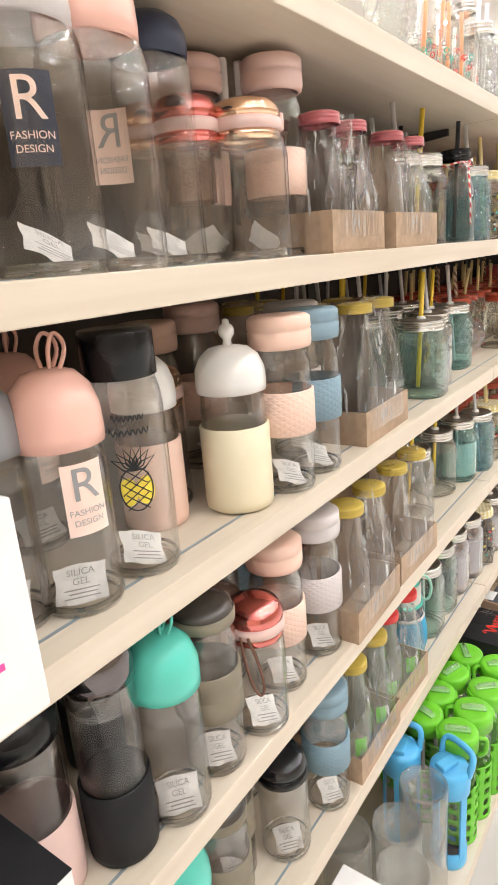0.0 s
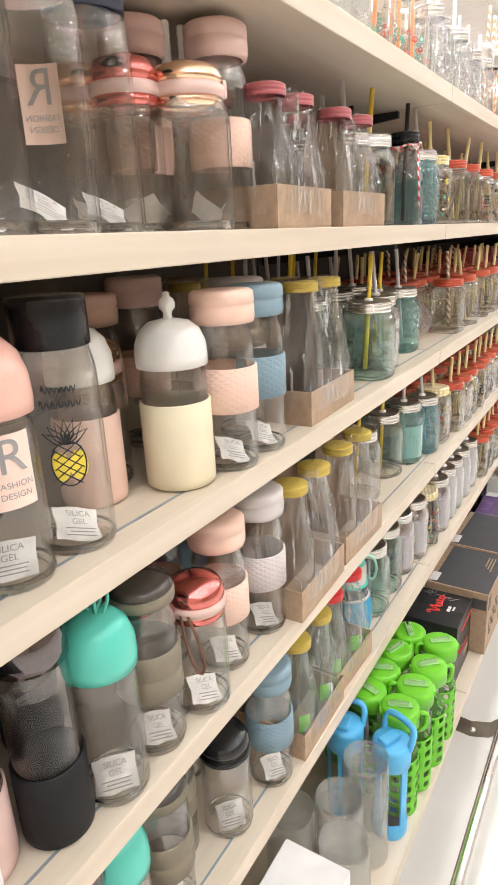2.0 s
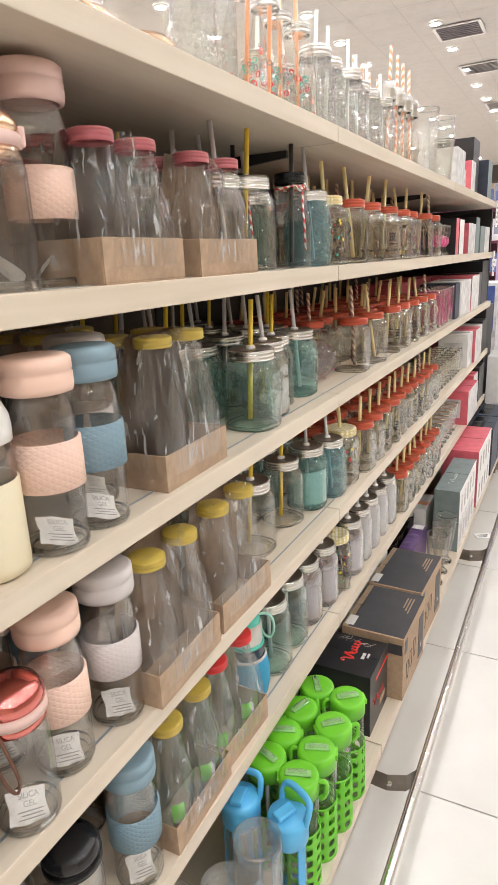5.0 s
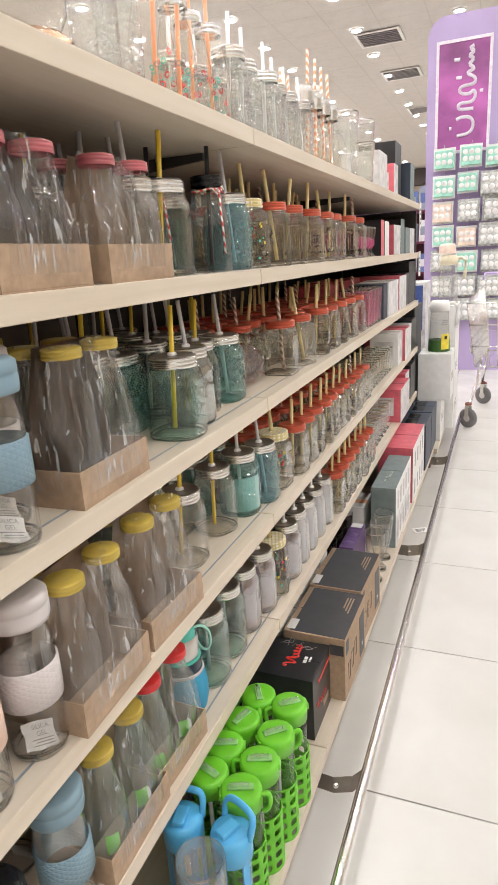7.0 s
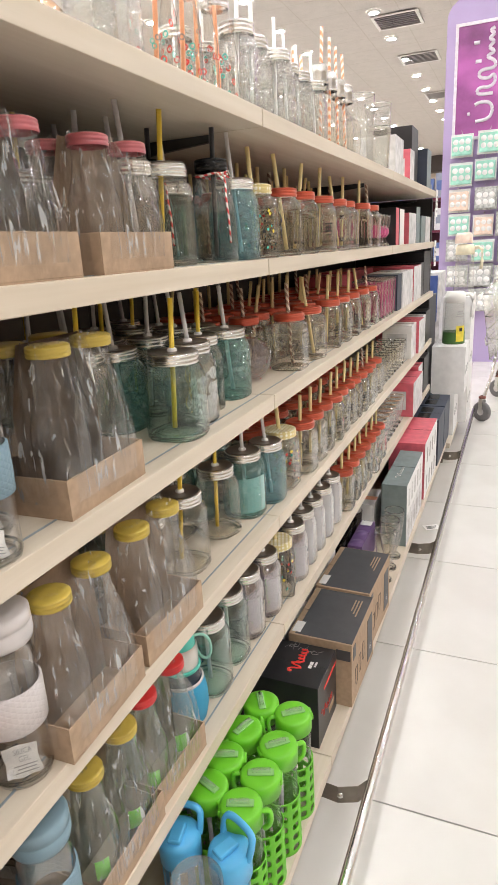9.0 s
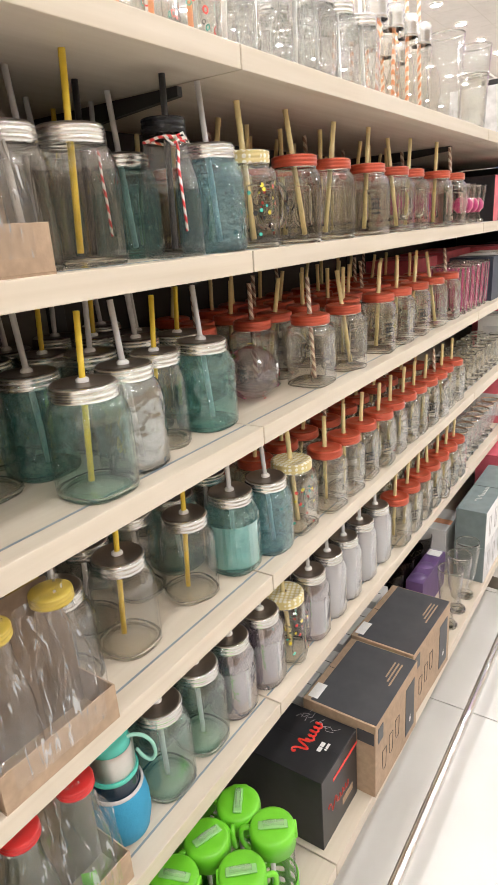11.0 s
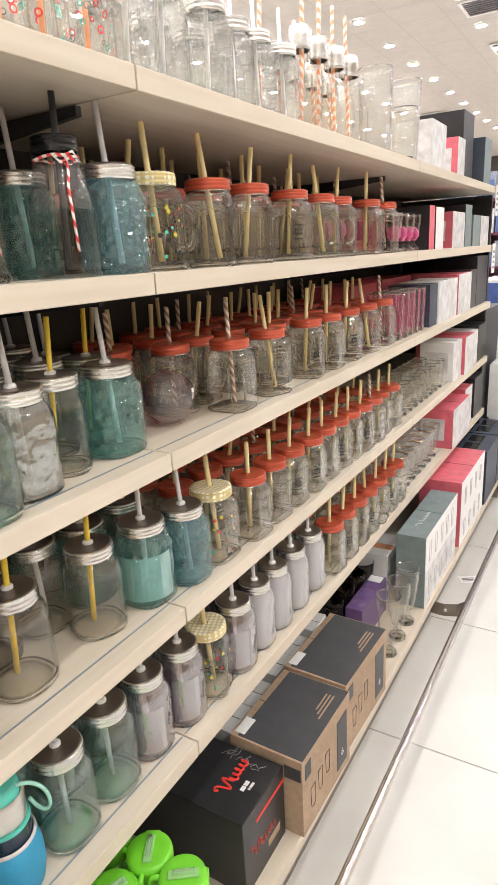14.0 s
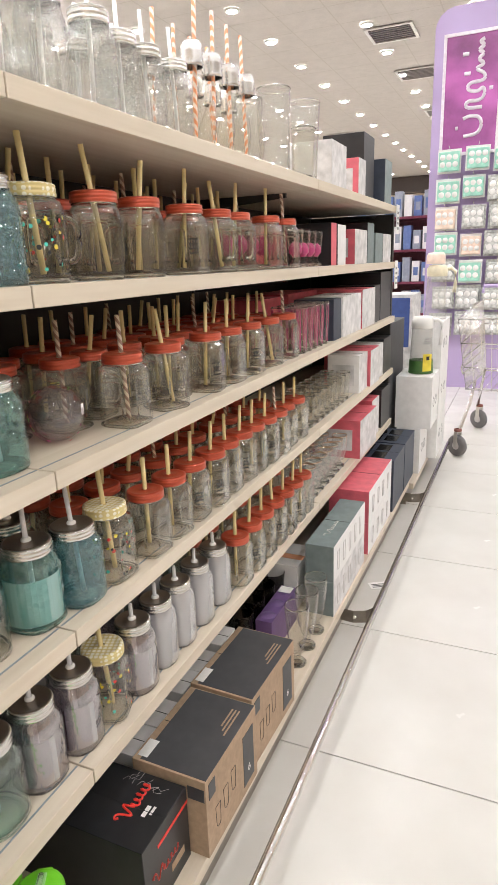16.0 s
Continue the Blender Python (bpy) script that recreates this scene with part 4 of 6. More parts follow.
# ---------------------------------------------------------------- sport bottles and plastic tumblers
def sport_bottle():
    e = thing("sport_bottle", None, "clear bottle with a lime green flip lid and perforated sleeve", "bottle", "lime green sport bottles")
    r = 0.034
    part("body", lathe([(0.0005, 0.003), (r * 0.9, 0.002), (r * 0.97, 0.008), (r * 0.97, 0.2), (r * 0.9, 0.205)], 28), CLEARB, e)
    bm = bmesh.new()
    seg, rows = 54, 30
    z0, z1 = 0.0, 0.125
    holes = {(i, j) for i in range(seg) for j in range(rows) if j % 6 in (2, 3, 4) and i % 6 in (1, 2, 3)}
    g = [[bm.verts.new(((r + 0.0012) * math.cos(math.tau * i / seg), (r + 0.0012) * math.sin(math.tau * i / seg), z0 + (z1 - z0) * j / rows)) for i in range(seg)] for j in range(rows + 1)]
    for j in range(rows):
        for i in range(seg):
            if (i, j) not in holes:
                bm.faces.new((g[j][i], g[j][(i + 1) % seg], g[j + 1][(i + 1) % seg], g[j + 1][i]))
    for _ in range(2):
        bmesh.ops.smooth_vert(bm, verts=[v for v in bm.verts if v.is_boundary and 0.004 < v.co.z < z1 - 0.004], factor=0.5, use_axis_x=True, use_axis_y=True, use_axis_z=True)
    bmesh.ops.solidify(bm, geom=bm.faces[:], thickness=-0.002)
    part("sleeve", smooth(bm), LIMES, e, "lime green silicone sleeve with round holes")
    l = part("lid", lathe([(r * 0.92, 0.196), (r + 0.0015, 0.197), (r + 0.002, 0.222), (r + 0.001, 0.228), (r * 0.9, 0.231), (r * 0.6, 0.230), (0.0005, 0.230)], 36), LIME, e)
    part("spout_slot", block(-0.024, -0.007, 0.2302, 0.022, 0.007, 0.2335, 0.0015), solid("pale_green_plastic", (0.28, 0.55, 0.2), 0.2), l)
    part("spout", stand(tube([(-0.018, 0, 0.236), (0.004, 0, 0.237), (0.014, 0, 0.2355)], 0.0042, 8), pose(0, 0, 0)), FROST, l)
    part("carry_loop", tube(eased([(r, -0.006, 0.222), (r + 0.012, -0.006, 0.224), (r + 0.015, -0.005, 0.212), (r + 0.013, -0.004, 0.192), (r + 0.002, -0.003, 0.182)]), 0.0045, 6), LIME, l)
    part("hinge", block(-r - 0.004, -0.012, 0.214, -r + 0.004, 0.012, 0.226, 0.002), LIME, l)
    part("straw", straw_bm(0.01, 0.2, 0.004, 0.0, 0.004), CSTRAW, e)
    return e


def blue_sport():
    e = thing("sport_bottle", None, "clear bottle with sky blue base, lid and square carry loop", "bottle")
    r = 0.032
    part("body", lathe([(r * 0.95, 0.03), (r * 0.95, 0.17)], 28), CLEARB, e)
    part("base_cup", lathe([(0.0005, 0.0), (r * 0.95, 0.0), (r, 0.004), (r, 0.034), (r * 0.96, 0.036)], 28), SKY, e)
    for a in (0, 90, 180, 270):
        part("rib", stand(block(r - 0.003, -0.007, 0.03, r + 0.001, 0.007, 0.165, 0.001), pose(0, 0, 0, 0, 0, a)), SKY, e)
    l = part("lid", lathe([(r, 0.156), (r + 0.0022, 0.159), (r + 0.0026, 0.196), (r + 0.001, 0.203), (r * 0.86, 0.207), (0.0005, 0.208)], 32), SKY, e)
    part("carry_loop", tube(eased([(-0.030, 0.012, 0.196), (-0.033, 0.020, 0.226), (-0.024, 0.026, 0.236), (0.024, 0.026, 0.236), (0.033, 0.020, 0.226), (0.030, 0.012, 0.196)]), 0.0058, 8), SKY, l)
    part("flip_spout", block(-0.011, -0.026, 0.2075, 0.011, 0.012, 0.217, 0.003), SKY, l)
    return e


def plastic_tumbler(h):
    def make():
        e = thing("tumbler", None, "tall frosted clear plastic tumbler turned upside down", "tumbler", "frosted tumblers")
        r = 0.040
        part("wall", lathe([(r, 0.0), (r * 1.02, 0.002), (r, h - 0.01), (r * 0.98, h - 0.002), (r * 0.93, h), (r * 0.88, h - 0.004), (r * 0.84, h - 0.012), (0.0005, h - 0.014)], 36), FROST, e)
        part("inner_wall", lathe([(r * 0.93, 0.002), (r * 0.9, h - 0.02)], 30), FROST, e)
        return e
    return make


def thermos():
    e = thing("thermos_cup", None, "steel and glass cup with mint lid, loop and blue neoprene holder", "bottle")
    part("holder", lathe([(0.0005, 0.0), (0.030, 0.0), (0.038, 0.008), (0.0425, 0.03), (0.0425, 0.055), (0.039, 0.075), (0.0355, 0.082)], 32), SKYS, e, "blue neoprene holder")
    part("rim", lathe([(0.0362, 0.080), (0.038, 0.083), (0.0362, 0.087), (0.034, 0.085)], 32), GREYS, e)
    part("inner_cup", lathe([(0.033, 0.083), (0.033, 0.108)], 30), glass("dark_blue_glass", (0.2, 0.28, 0.36), body=(0.02, 0.05, 0.09), amount=0.5), e)
    part("band", lathe([(0.0335, 0.106), (0.0345, 0.108), (0.0335, 0.112), (0.031, 0.112)], 30), MINT, e)
    part("steel_cup", lathe([(0.031, 0.111), (0.0315, 0.145), (0.029, 0.150)], 30), STEEL, e)
    l = part("lid", lathe([(0.028, 0.148), (0.0275, 0.158), (0.024, 0.166), (0.0005, 0.168)], 28), MINT, e)
    part("loop", tube(eased([(0.016, 0.012, 0.160), (0.026, 0.030, 0.160), (0.030, 0.046, 0.140), (0.026, 0.054, 0.110), (0.020, 0.050, 0.094), (0.012, 0.042, 0.100), (0.010, 0.034, 0.120)]), 0.0026, 6), MINTPACK, l)
    return e


# ---------------------------------------------------------------- glassware
def tumbler_glass(r0, r1, h, glassm, name, group, foot=0.0, stripe=None, rim=None, sq=0.0):
    def make():
        e = thing("drinking_glass", None, name, "glass", group)
        prof = [(0.0005, 0.0), (r0 * 0.9, 0.0), (r0, 0.003)]
        if foot:
            prof += [(r0, 0.008), (r0 * 0.45, foot * 0.5), (r0 * 0.4, foot * 0.8), (r1 * 0.55, foot), (r1 * 0.8, foot + 0.25 * (h - foot)), (r1, h * 0.85), (r1, h)]
        else:
            prof += [(r0 + (r1 - r0) * 0.4, h * 0.45), (r1, h)]
        part("bowl", lathe(walled(prof, 0.002), 28, sq), glassm, e)
        part("base", lathe([(r0 * 0.6, 0.001), (r0 * 0.9, 0.0008), (r0 * 0.88, 0.010), (r0 * 0.6, 0.011), (r0 * 0.6, 0.001)], 20, sq), SOLIDG, e)
        part("lip", lathe([(r1 * 0.965, h - 0.003), (r1 * 1.012, h - 0.002), (r1 * 0.985, h + 0.001), (r1 * 0.965, h - 0.003)], 28, sq), rim or SOLIDG, e)
        if stripe:
            for a in range(0, 360, 60):
                part("stripe", stand(block(r0 - 0.0005, -0.0012, 0.01, r0 + 0.0006, 0.0012, h - 0.006), pose(0, 0, 0, 0, math.degrees(math.atan2(r1 - r0, h)), a)), stripe, e)
        return e
    return make


def bulb_jar():
    e = thing("bulb_jar", None, "light-bulb shaped glass jar with a silver screw top and coral straw", "jar", "bulb jars")
    part("glass_body", lathe([(0.0005, 0.004), (0.020, 0.002), (0.026, 0.003), (0.032, 0.02), (0.036, 0.045), (0.034, 0.07), (0.026, 0.095), (0.0165, 0.115), (0.0155, 0.13)], 28), CLEAR, e)
    part("screw_top", lathe([(0.017, 0.125), (0.0185, 0.129), (0.0165, 0.133), (0.0185, 0.137), (0.0165, 0.141), (0.0185, 0.145), (0.0165, 0.149), (0.0178, 0.153), (0.014, 0.160), (0.0005, 0.161)], 22), SILVER, e)
    part("straw", straw_bm(0.01, 0.225, 0.006, 0.004, 0.0034), twist_mat("coral_spiral", (0.85, 0.35, 0.18), (0.9, 0.75, 0.66)) if "coral_spiral" not in bpy.data.materials else bpy.data.materials["coral_spiral"], e)
    return e


def gold_dish():
    e = thing("gold_base_vase", None, "clear glass vase on a shiny ribbed gold base", "vase", "gold-based vases")
    part("gold_base", lathe([(0.0005, 0.0), (0.036, 0.0), (0.045, 0.006), (0.047, 0.012), (0.042, 0.018), (0.044, 0.022), (0.036, 0.03), (0.03, 0.032)], 32), GOLDM, e, "polished gold base")
    part("bowl", lathe([(0.03, 0.031), (0.04, 0.05), (0.043, 0.09), (0.038, 0.14)], 30), CLEAR, e)
    return e


def tall_print_glass():
    e = thing("printed_bottle", None, "clear glass milk bottle printed with small icons, coral straw inside", "bottle", "printed bottles")
    part("glass_body", lathe([(0.0005, 0.004), (0.028, 0.002), (0.031, 0.008), (0.031, 0.09), (0.026, 0.12), (0.021, 0.14), (0.021, 0.165)], 28, 0.2), CLEAR, e)
    part("lid", ridged(0.0235, 0.155, 0.172), SILVER, e)
    part("straw", straw_bm(0.008, 0.215, 0.01, 0.006, 0.0036), OSTRAW, e)
    rnd = random.Random(8)
    for c, mt in enumerate((GREYINK, REDINK, MINT)):
        p = []
        for k in range(10):
            sz = rnd.uniform(0.003, 0.005)
            p.append(stand(lathe([(sz * 0.6, 0.0), (sz, 0.0)], 10), pose(rnd.uniform(-0.09, 0.09), rnd.uniform(-0.04, 0.045), 0)))
        part("print", bend(join(*p), 0.0315, -35, 0.055), mt, e)
    return e


# ---------------------------------------------------------------- cartons
def carton(name, x0, y0, z0, x1, y1, z1, m, label, category="box", group="", faces=(), turn=0.0):
    """A closed card box with worn edges; faces: thin printed panels (side, u0, v0, u1, v1, material) in shares of the side."""
    cx, cy = (x0 + x1) / 2, (y0 + y1) / 2
    e = thing(name, pose(cx, cy, z0, 0, 0, turn), label, category, group)
    hx, hy, h = (x1 - x0) / 2, (y1 - y0) / 2, z1 - z0
    b = part("body", rough_up(block(-hx, -hy, 0, hx, hy, h, 0.0012), 0.0004, 30, x0 * 7 + y0), m, e)
    part("flap_seam", block(-hx * 0.96, -0.0006, h - 0.0002, hx * 0.96, 0.0006, h + 0.0007), INK, b)
    for side, u0, v0, u1, v1, mt in faces:
        d = 0.0009
        if side == "top":
            q = block(-hx + 2 * hx * u0, -hy + 2 * hy * v0, h, -hx + 2 * hx * u1, -hy + 2 * hy * v1, h + d)
        elif side == "front":
            q = block(hx, -hy + 2 * hy * u0, h * v0, hx + d, -hy + 2 * hy * u1, h * v1)
        else:
            q = block(-hx + 2 * hx * u0, -hy - d, h * v0, -hx + 2 * hx * u1, -hy, h * v1)
        part("printed_panel", q, mt, b)
    return e


def squiggle(n, w, h, r, seed):
    """A flowing script-like stroke: one tall loop and then a run of small round ones."""
    rr = random.Random(seed)
    fine = []
    big = [(-0.50, 0.35), (-0.56, 0.55), (-0.47, 0.72), (-0.40, 0.45), (-0.36, -0.45), (-0.30, -0.2), (-0.22, 0.6), (-0.12, 0.75)]
    for a, b in zip(big, big[1:]):
        for q in range(4):
            fine.append(Vector((w * (a[0] + (b[0] - a[0]) * q / 4), h * (a[1] + (b[1] - a[1]) * q / 4), 0)))
    for k in range(n * 10):
        f = k / (n * 10)
        a = f * n * math.tau
        fine.append(Vector((w * (-0.18 + 0.68 * f + 0.05 * math.sin(a)), h * (-0.08 - 0.34 * math.cos(a) * (1 + 0.2 * math.sin(k * 0.4 + seed))), 0)))
    for _ in range(2):
        fine = [fine[0]] + [(fine[i - 1] + 2 * fine[i] + fine[i + 1]) / 4 for i in range(1, len(fine) - 1)] + [fine[-1]]
    return tube(fine, r, 5)



# ================================================================ things on the shelves
rnd = random.Random(11)
OM = {"plain": mug_jar(ORANGE, "an orange lid", STRAW, CLEAR, 0, True, (0.024, 0.010)), "print": mug_jar(ORANGE, "an orange lid", STRAW, CLEAR, 1, False, (0.006, 0.008)), "twist": mug_jar(ORANGE, "an orange lid", TWIST, CLEAR, 0, False, (-0.014, 0.010)),
      "bare": mug_jar(ORANGE, "an orange lid", STRAW, CLEAR, 0, False, (0.008, -0.012)), "short": mug_jar(ORANGE, "an orange lid", STRAW, CLEAR, 1, True, (-0.016, 0.012), rise=0.178),
      "dotted": mug_jar(POLKA, "a dotted lid", STRAW, CLEAR, 2, True, (-0.012, 0.004)), "dotted_bare": mug_jar(POLKA, "a dotted lid", STRAW, CLEAR, 2, False, (-0.012, -0.006))}


def om(kind, x, y, z, turn=None, size=1.0):
    return put("om_" + kind, OM[kind], x, y, z, rnd.uniform(-25, 25) if turn is None else turn, size)


MJ = {"clear_y": mason_jar(CLEAR, "clear", YSTRAW, 0.041, 0.138), "clear_c": mason_jar(CLEAR, "clear embossed", CSTRAW, 0.039, 0.138, lean=(-0.016, -0.004)), "aqua_y": mason_jar(AQUA, "pale aqua", YSTRAW, 0.044, 0.13, lean=(0.004, 0.012)),
      "teal": mason_jar(TEAL, "teal", CSTRAW, 0.043, 0.13, lean=(-0.016, -0.002)), "blue": mason_jar(BLUEG, "embossed blue", CSTRAW, 0.042, 0.135, lean=(-0.018, 0.0)), "mint": mason_jar(TEAL, "mint coated", CSTRAW, 0.042, 0.135, lean=(-0.004, 0.0), panel=MINTG),
      "lilac": mason_jar(LILAC, "lilac mirrored", CSTRAW, 0.039, 0.142, lean=(-0.003, 0.0), rise=0.03, panel=WHITEG), "white": mason_jar(WHITEG, "white frosted", CSTRAW, 0.037, 0.142, lean=(-0.002, 0.0), rise=0.03),
      "aqua_s": mason_jar(AQUA, "pale aqua", CSTRAW, 0.041, 0.146, lean=(-0.004, 0.0), rise=0.03), "smoke": mason_jar(SMOKE, "smoky", CSTRAW, 0.041, 0.135, lean=(0.004, 0.01)), "mirror": mason_jar(SILVERG, "silver mirrored", CSTRAW, 0.041, 0.132, lean=(-0.02, 0.0))}


def mj(kind, x, y, z, turn=None, size=1.0):
    return put("mj_" + kind, MJ[kind], x, y, z, rnd.uniform(-12, 12) if turn is None else turn, size)


# ---- second shelf, jars
mj("clear_y", -0.075, -0.222, Z2, 0, 1.03)
mj("clear_c", -0.080, -0.305, Z2, 0, 1.0)
put("milk", milk_bottle, -0.058, -0.090, Z2, 0)
put("milk", milk_bottle, -0.140, -0.150, Z2, 20)
mj("blue", -0.060, -0.004, Z2, 0)
mj("clear_c", -0.150, -0.225, Z2)
mj("teal", -0.150, -0.075, Z2)
mj("smoke", -0.160, -0.30, Z2)
om("dotted", -0.058, 0.080, Z2, 60, 1.06)
om("plain", -0.055, 0.218, Z2, 215, 1.07)
om("short", -0.055, 0.344, Z2, 215, 1.07)
om("bare", -0.120, 0.435, Z2, 0, 1.05)
om("print", -0.055, 0.503, Z2, 0, 1.06)
om("short", -0.055, 0.635, Z2, 70, 1.05)
om("plain", -0.060, 0.748, Z2, 70, 1.05)
om("bare", -0.055, 0.924, Z2, 0, 1.06)
om("twist", -0.055, 1.052, Z2, 0, 1.05)
for r_, xx in enumerate((-0.155, -0.24, -0.325)):
    for k in range(9):
        om(("plain", "bare", "print", "bare", "twist")[(k * 3 + r_) % 5], xx + rnd.uniform(-0.008, 0.008), 0.14 + 0.105 * k + rnd.uniform(-0.01, 0.01), Z2, None, 1.04)
for r_, xx in enumerate((-0.24, -0.32)):
    for k in range(4):
        mj(("clear_y", "clear_c", "teal", "smoke")[(k + r_) % 4], xx, -0.33 + 0.1 * k, Z2)

# ---- third shelf, jars
mj("aqua_y", -0.052, -0.276, Z3, 0)
mj("mirror", -0.069, -0.196, Z3, 0)
mj("clear_y", -0.092, -0.115, Z3, 40, 0.95)
mj("teal", -0.085, -0.022, Z3, 0)
put("globe", globe_jar, -0.105, 0.135, Z3, -50)
for k, (kind, yy) in enumerate((("twist", 0.256), ("plain", 0.390), ("bare", 0.475), ("print", 0.565), ("bare", 0.672), ("print", 0.790), ("plain", 0.915), ("twist", 1.045))):
    om(kind, -0.056 - (0.04 if k in (2,) else 0), yy, Z3, (0, 160, 0, 10, 0, 5, 170, 0)[k], 1.02)
for r_, xx in enumerate((-0.145, -0.23, -0.315)):
    for k in range(10):
        om(("twist", "bare", "plain", "print", "bare")[(k * 2 + r_) % 5], xx + rnd.uniform(-0.008, 0.008), 0.20 - 0.05 * (r_ % 2) + 0.098 * k + rnd.uniform(-0.01, 0.01), Z3, None, 1.0)
for r_, xx in enumerate((-0.165, -0.25, -0.335)):
    for k in range(5):
        mj(("clear_y", "teal", "smoke", "clear_c", "aqua_y")[(k + 2 * r_) % 5], xx, -0.35 + 0.092 * k + rnd.uniform(-0.006, 0.006), Z3)
om("twist", -0.19, 0.10, Z3)

# ---- fourth shelf, jars
mj("clear_y", -0.085, -0.236, Z4, 0)
mj("smoke", -0.10, -0.330, Z4, 0)
mj("clear_y", -0.088, -0.096, Z4, 70, 0.98)
mj("mint", -0.075, 0.003, Z4, 0)
mj("blue", -0.058, 0.084, Z4, 0, 0.97)
om("dotted_bare", -0.056, 0.167, Z4, 0, 1.08)
for k, yy in enumerate((0.272, 0.359, 0.447, 0.533, 0.615, 0.698, 0.772, 0.850, 0.930, 1.01, 1.10)):
    om(("bare", "bare", "print", "print", "bare", "print", "bare", "print", "twist", "bare", "bare")[k], -0.046 + rnd.uniform(-0.004, 0.004), yy, Z4, rnd.uniform(-8, 8), 1.0)
for r_, xx in enumerate((-0.135, -0.22, -0.305)):
    for k in range(10):
        om(("bare", "print", "plain", "twist")[(k + r_) % 4], xx + rnd.uniform(-0.008, 0.008), 0.17 + 0.094 * k + rnd.uniform(-0.008, 0.008), Z4)
    for k in range(5):
        mj(("teal", "smoke", "clear_c", "teal", "smoke")[(k + r_) % 5], xx - 0.03, -0.32 + 0.094 * k, Z4)

# ---- fifth shelf, jars
for kind, xx, yy in (("aqua_s", -0.068, -0.220), ("aqua_s", -0.072, -0.127), ("lilac", -0.070, -0.040), ("lilac", -0.063, 0.046)):
    mj(kind, xx, yy, Z5, 0, 1.02)
om("dotted_bare", -0.060, 0.125, Z5, 20, 1.1)
for kind, yy in (("lilac", 0.207), ("white", 0.288), ("white", 0.365), ("white", 0.450), ("white", 0.540)):
    mj(kind, -0.052, yy, Z5, 0)
for k, yy in enumerate((0.636, 0.720, 0.803, 0.886, 0.968, 1.051, 1.13)):
    om(("bare", "print", "bare", "short", "bare", "print", "bare")[k], -0.040, yy, Z5, 0, 1.03)
for r_, xx in enumerate((-0.145, -0.235, -0.32)):
    for k in range(16):
        yy = -0.26 + 0.094 * k
        if yy < 0.5:
            mj(("aqua_s", "lilac", "smoke", "white")[(k + r_) % 4], xx, yy, Z5)
        else:
            om("bare", xx, yy, Z5)

# ---- trays of wrapped bottles
put("tray_rose_a", bottle_tray(PLID, "rose red", 3.1, top=0.150), -0.012, -0.585, Z2, 2)
put("tray_rose_b", bottle_tray(PLID, "rose red", 9.4, top=0.150), -0.012, -0.397, Z2, -1)
put("tray_yellow_a", bottle_tray(YLID, "yellow", 5.5), -0.010, -0.514, Z3, 1.5)
put("tray_yellow_b", bottle_tray(YLID, "yellow", 14.2), 0.006, -0.587, Z4, 2)
put("tray_yellow_c", bottle_tray(YLID, "yellow", 21.7), 0.001, -0.420, Z4, -1)
put("tray_yellow_d", bottle_tray(YLID, "yellow", 27.3, green=True), -0.003, -0.570, Z5, 1)
put("tray_red", bottle_tray(RLID, "red", 33.9, green=True), -0.010, -0.432, Z5, -2)
for zz, yy in ((Z2, -0.57), (Z2, -0.41), (Z3, -0.51), (Z4, -0.57), (Z4, -0.41)):
    put("tray_rose_a" if zz == Z2 else "tray_yellow_a", None, -0.20, yy, zz, 0)
put("thermos", thermos, -0.070, -0.312, Z5, -10)

# ---- drinking bottles of the near bay
SB_PEACH = sleeve_bottle(QPEACH, PEACH, "peach", h=0.146)
SB_PINK = sleeve_bottle(QPEACH, PINK, "dusty pink", True, 0.158)
SB_BLUE = sleeve_bottle(QBLUE, BLUEGREY, "slate blue", h=0.146)
SB_GREY = sleeve_bottle(QGREY, GREYS, "pale grey", h=0.150)
def near(key, maker, x, y, z, turn=0.0):
    return put(key, maker, x, y, z, turn, 1.04)


# second shelf
near("navy_r", dome_bottle(GREYS, "grey", CLEARB, None, 0, False, False, -40, 0.150, 0.033, 0.3, 0.035, True), -0.046, -1.012, Z2, 4)
near("peach_dome_tall", dome_bottle(SALMON, "peach", CLEARB, None, 0, False, False, 124, 0.152, 0.033, 0.3, 0.044), -0.044, -0.953, Z2, 0)
near("navy_tall", dome_bottle(NAVY, "navy", CLEARB, None, 0, False, False, None, 0.165, 0.030, 0.15, 0.03), -0.075, -0.857, Z2, 0)
near("gold_small", metal_lid_bottle(GOLDM, "gold", PINK), -0.135, -0.810, Z2, 0)
near("rose_small", metal_lid_bottle(ROSEM, "rose metal", PINK, None, PINK), -0.086, -0.803, Z2, 120)
near("label_bottle", label_bottle, -0.050, -0.758, Z2, 60)
near("sb_pink", SB_PINK, -0.074, -0.668, Z2, 215)
near("sb_pink", SB_PINK, -0.132, -0.733, Z2, 40)
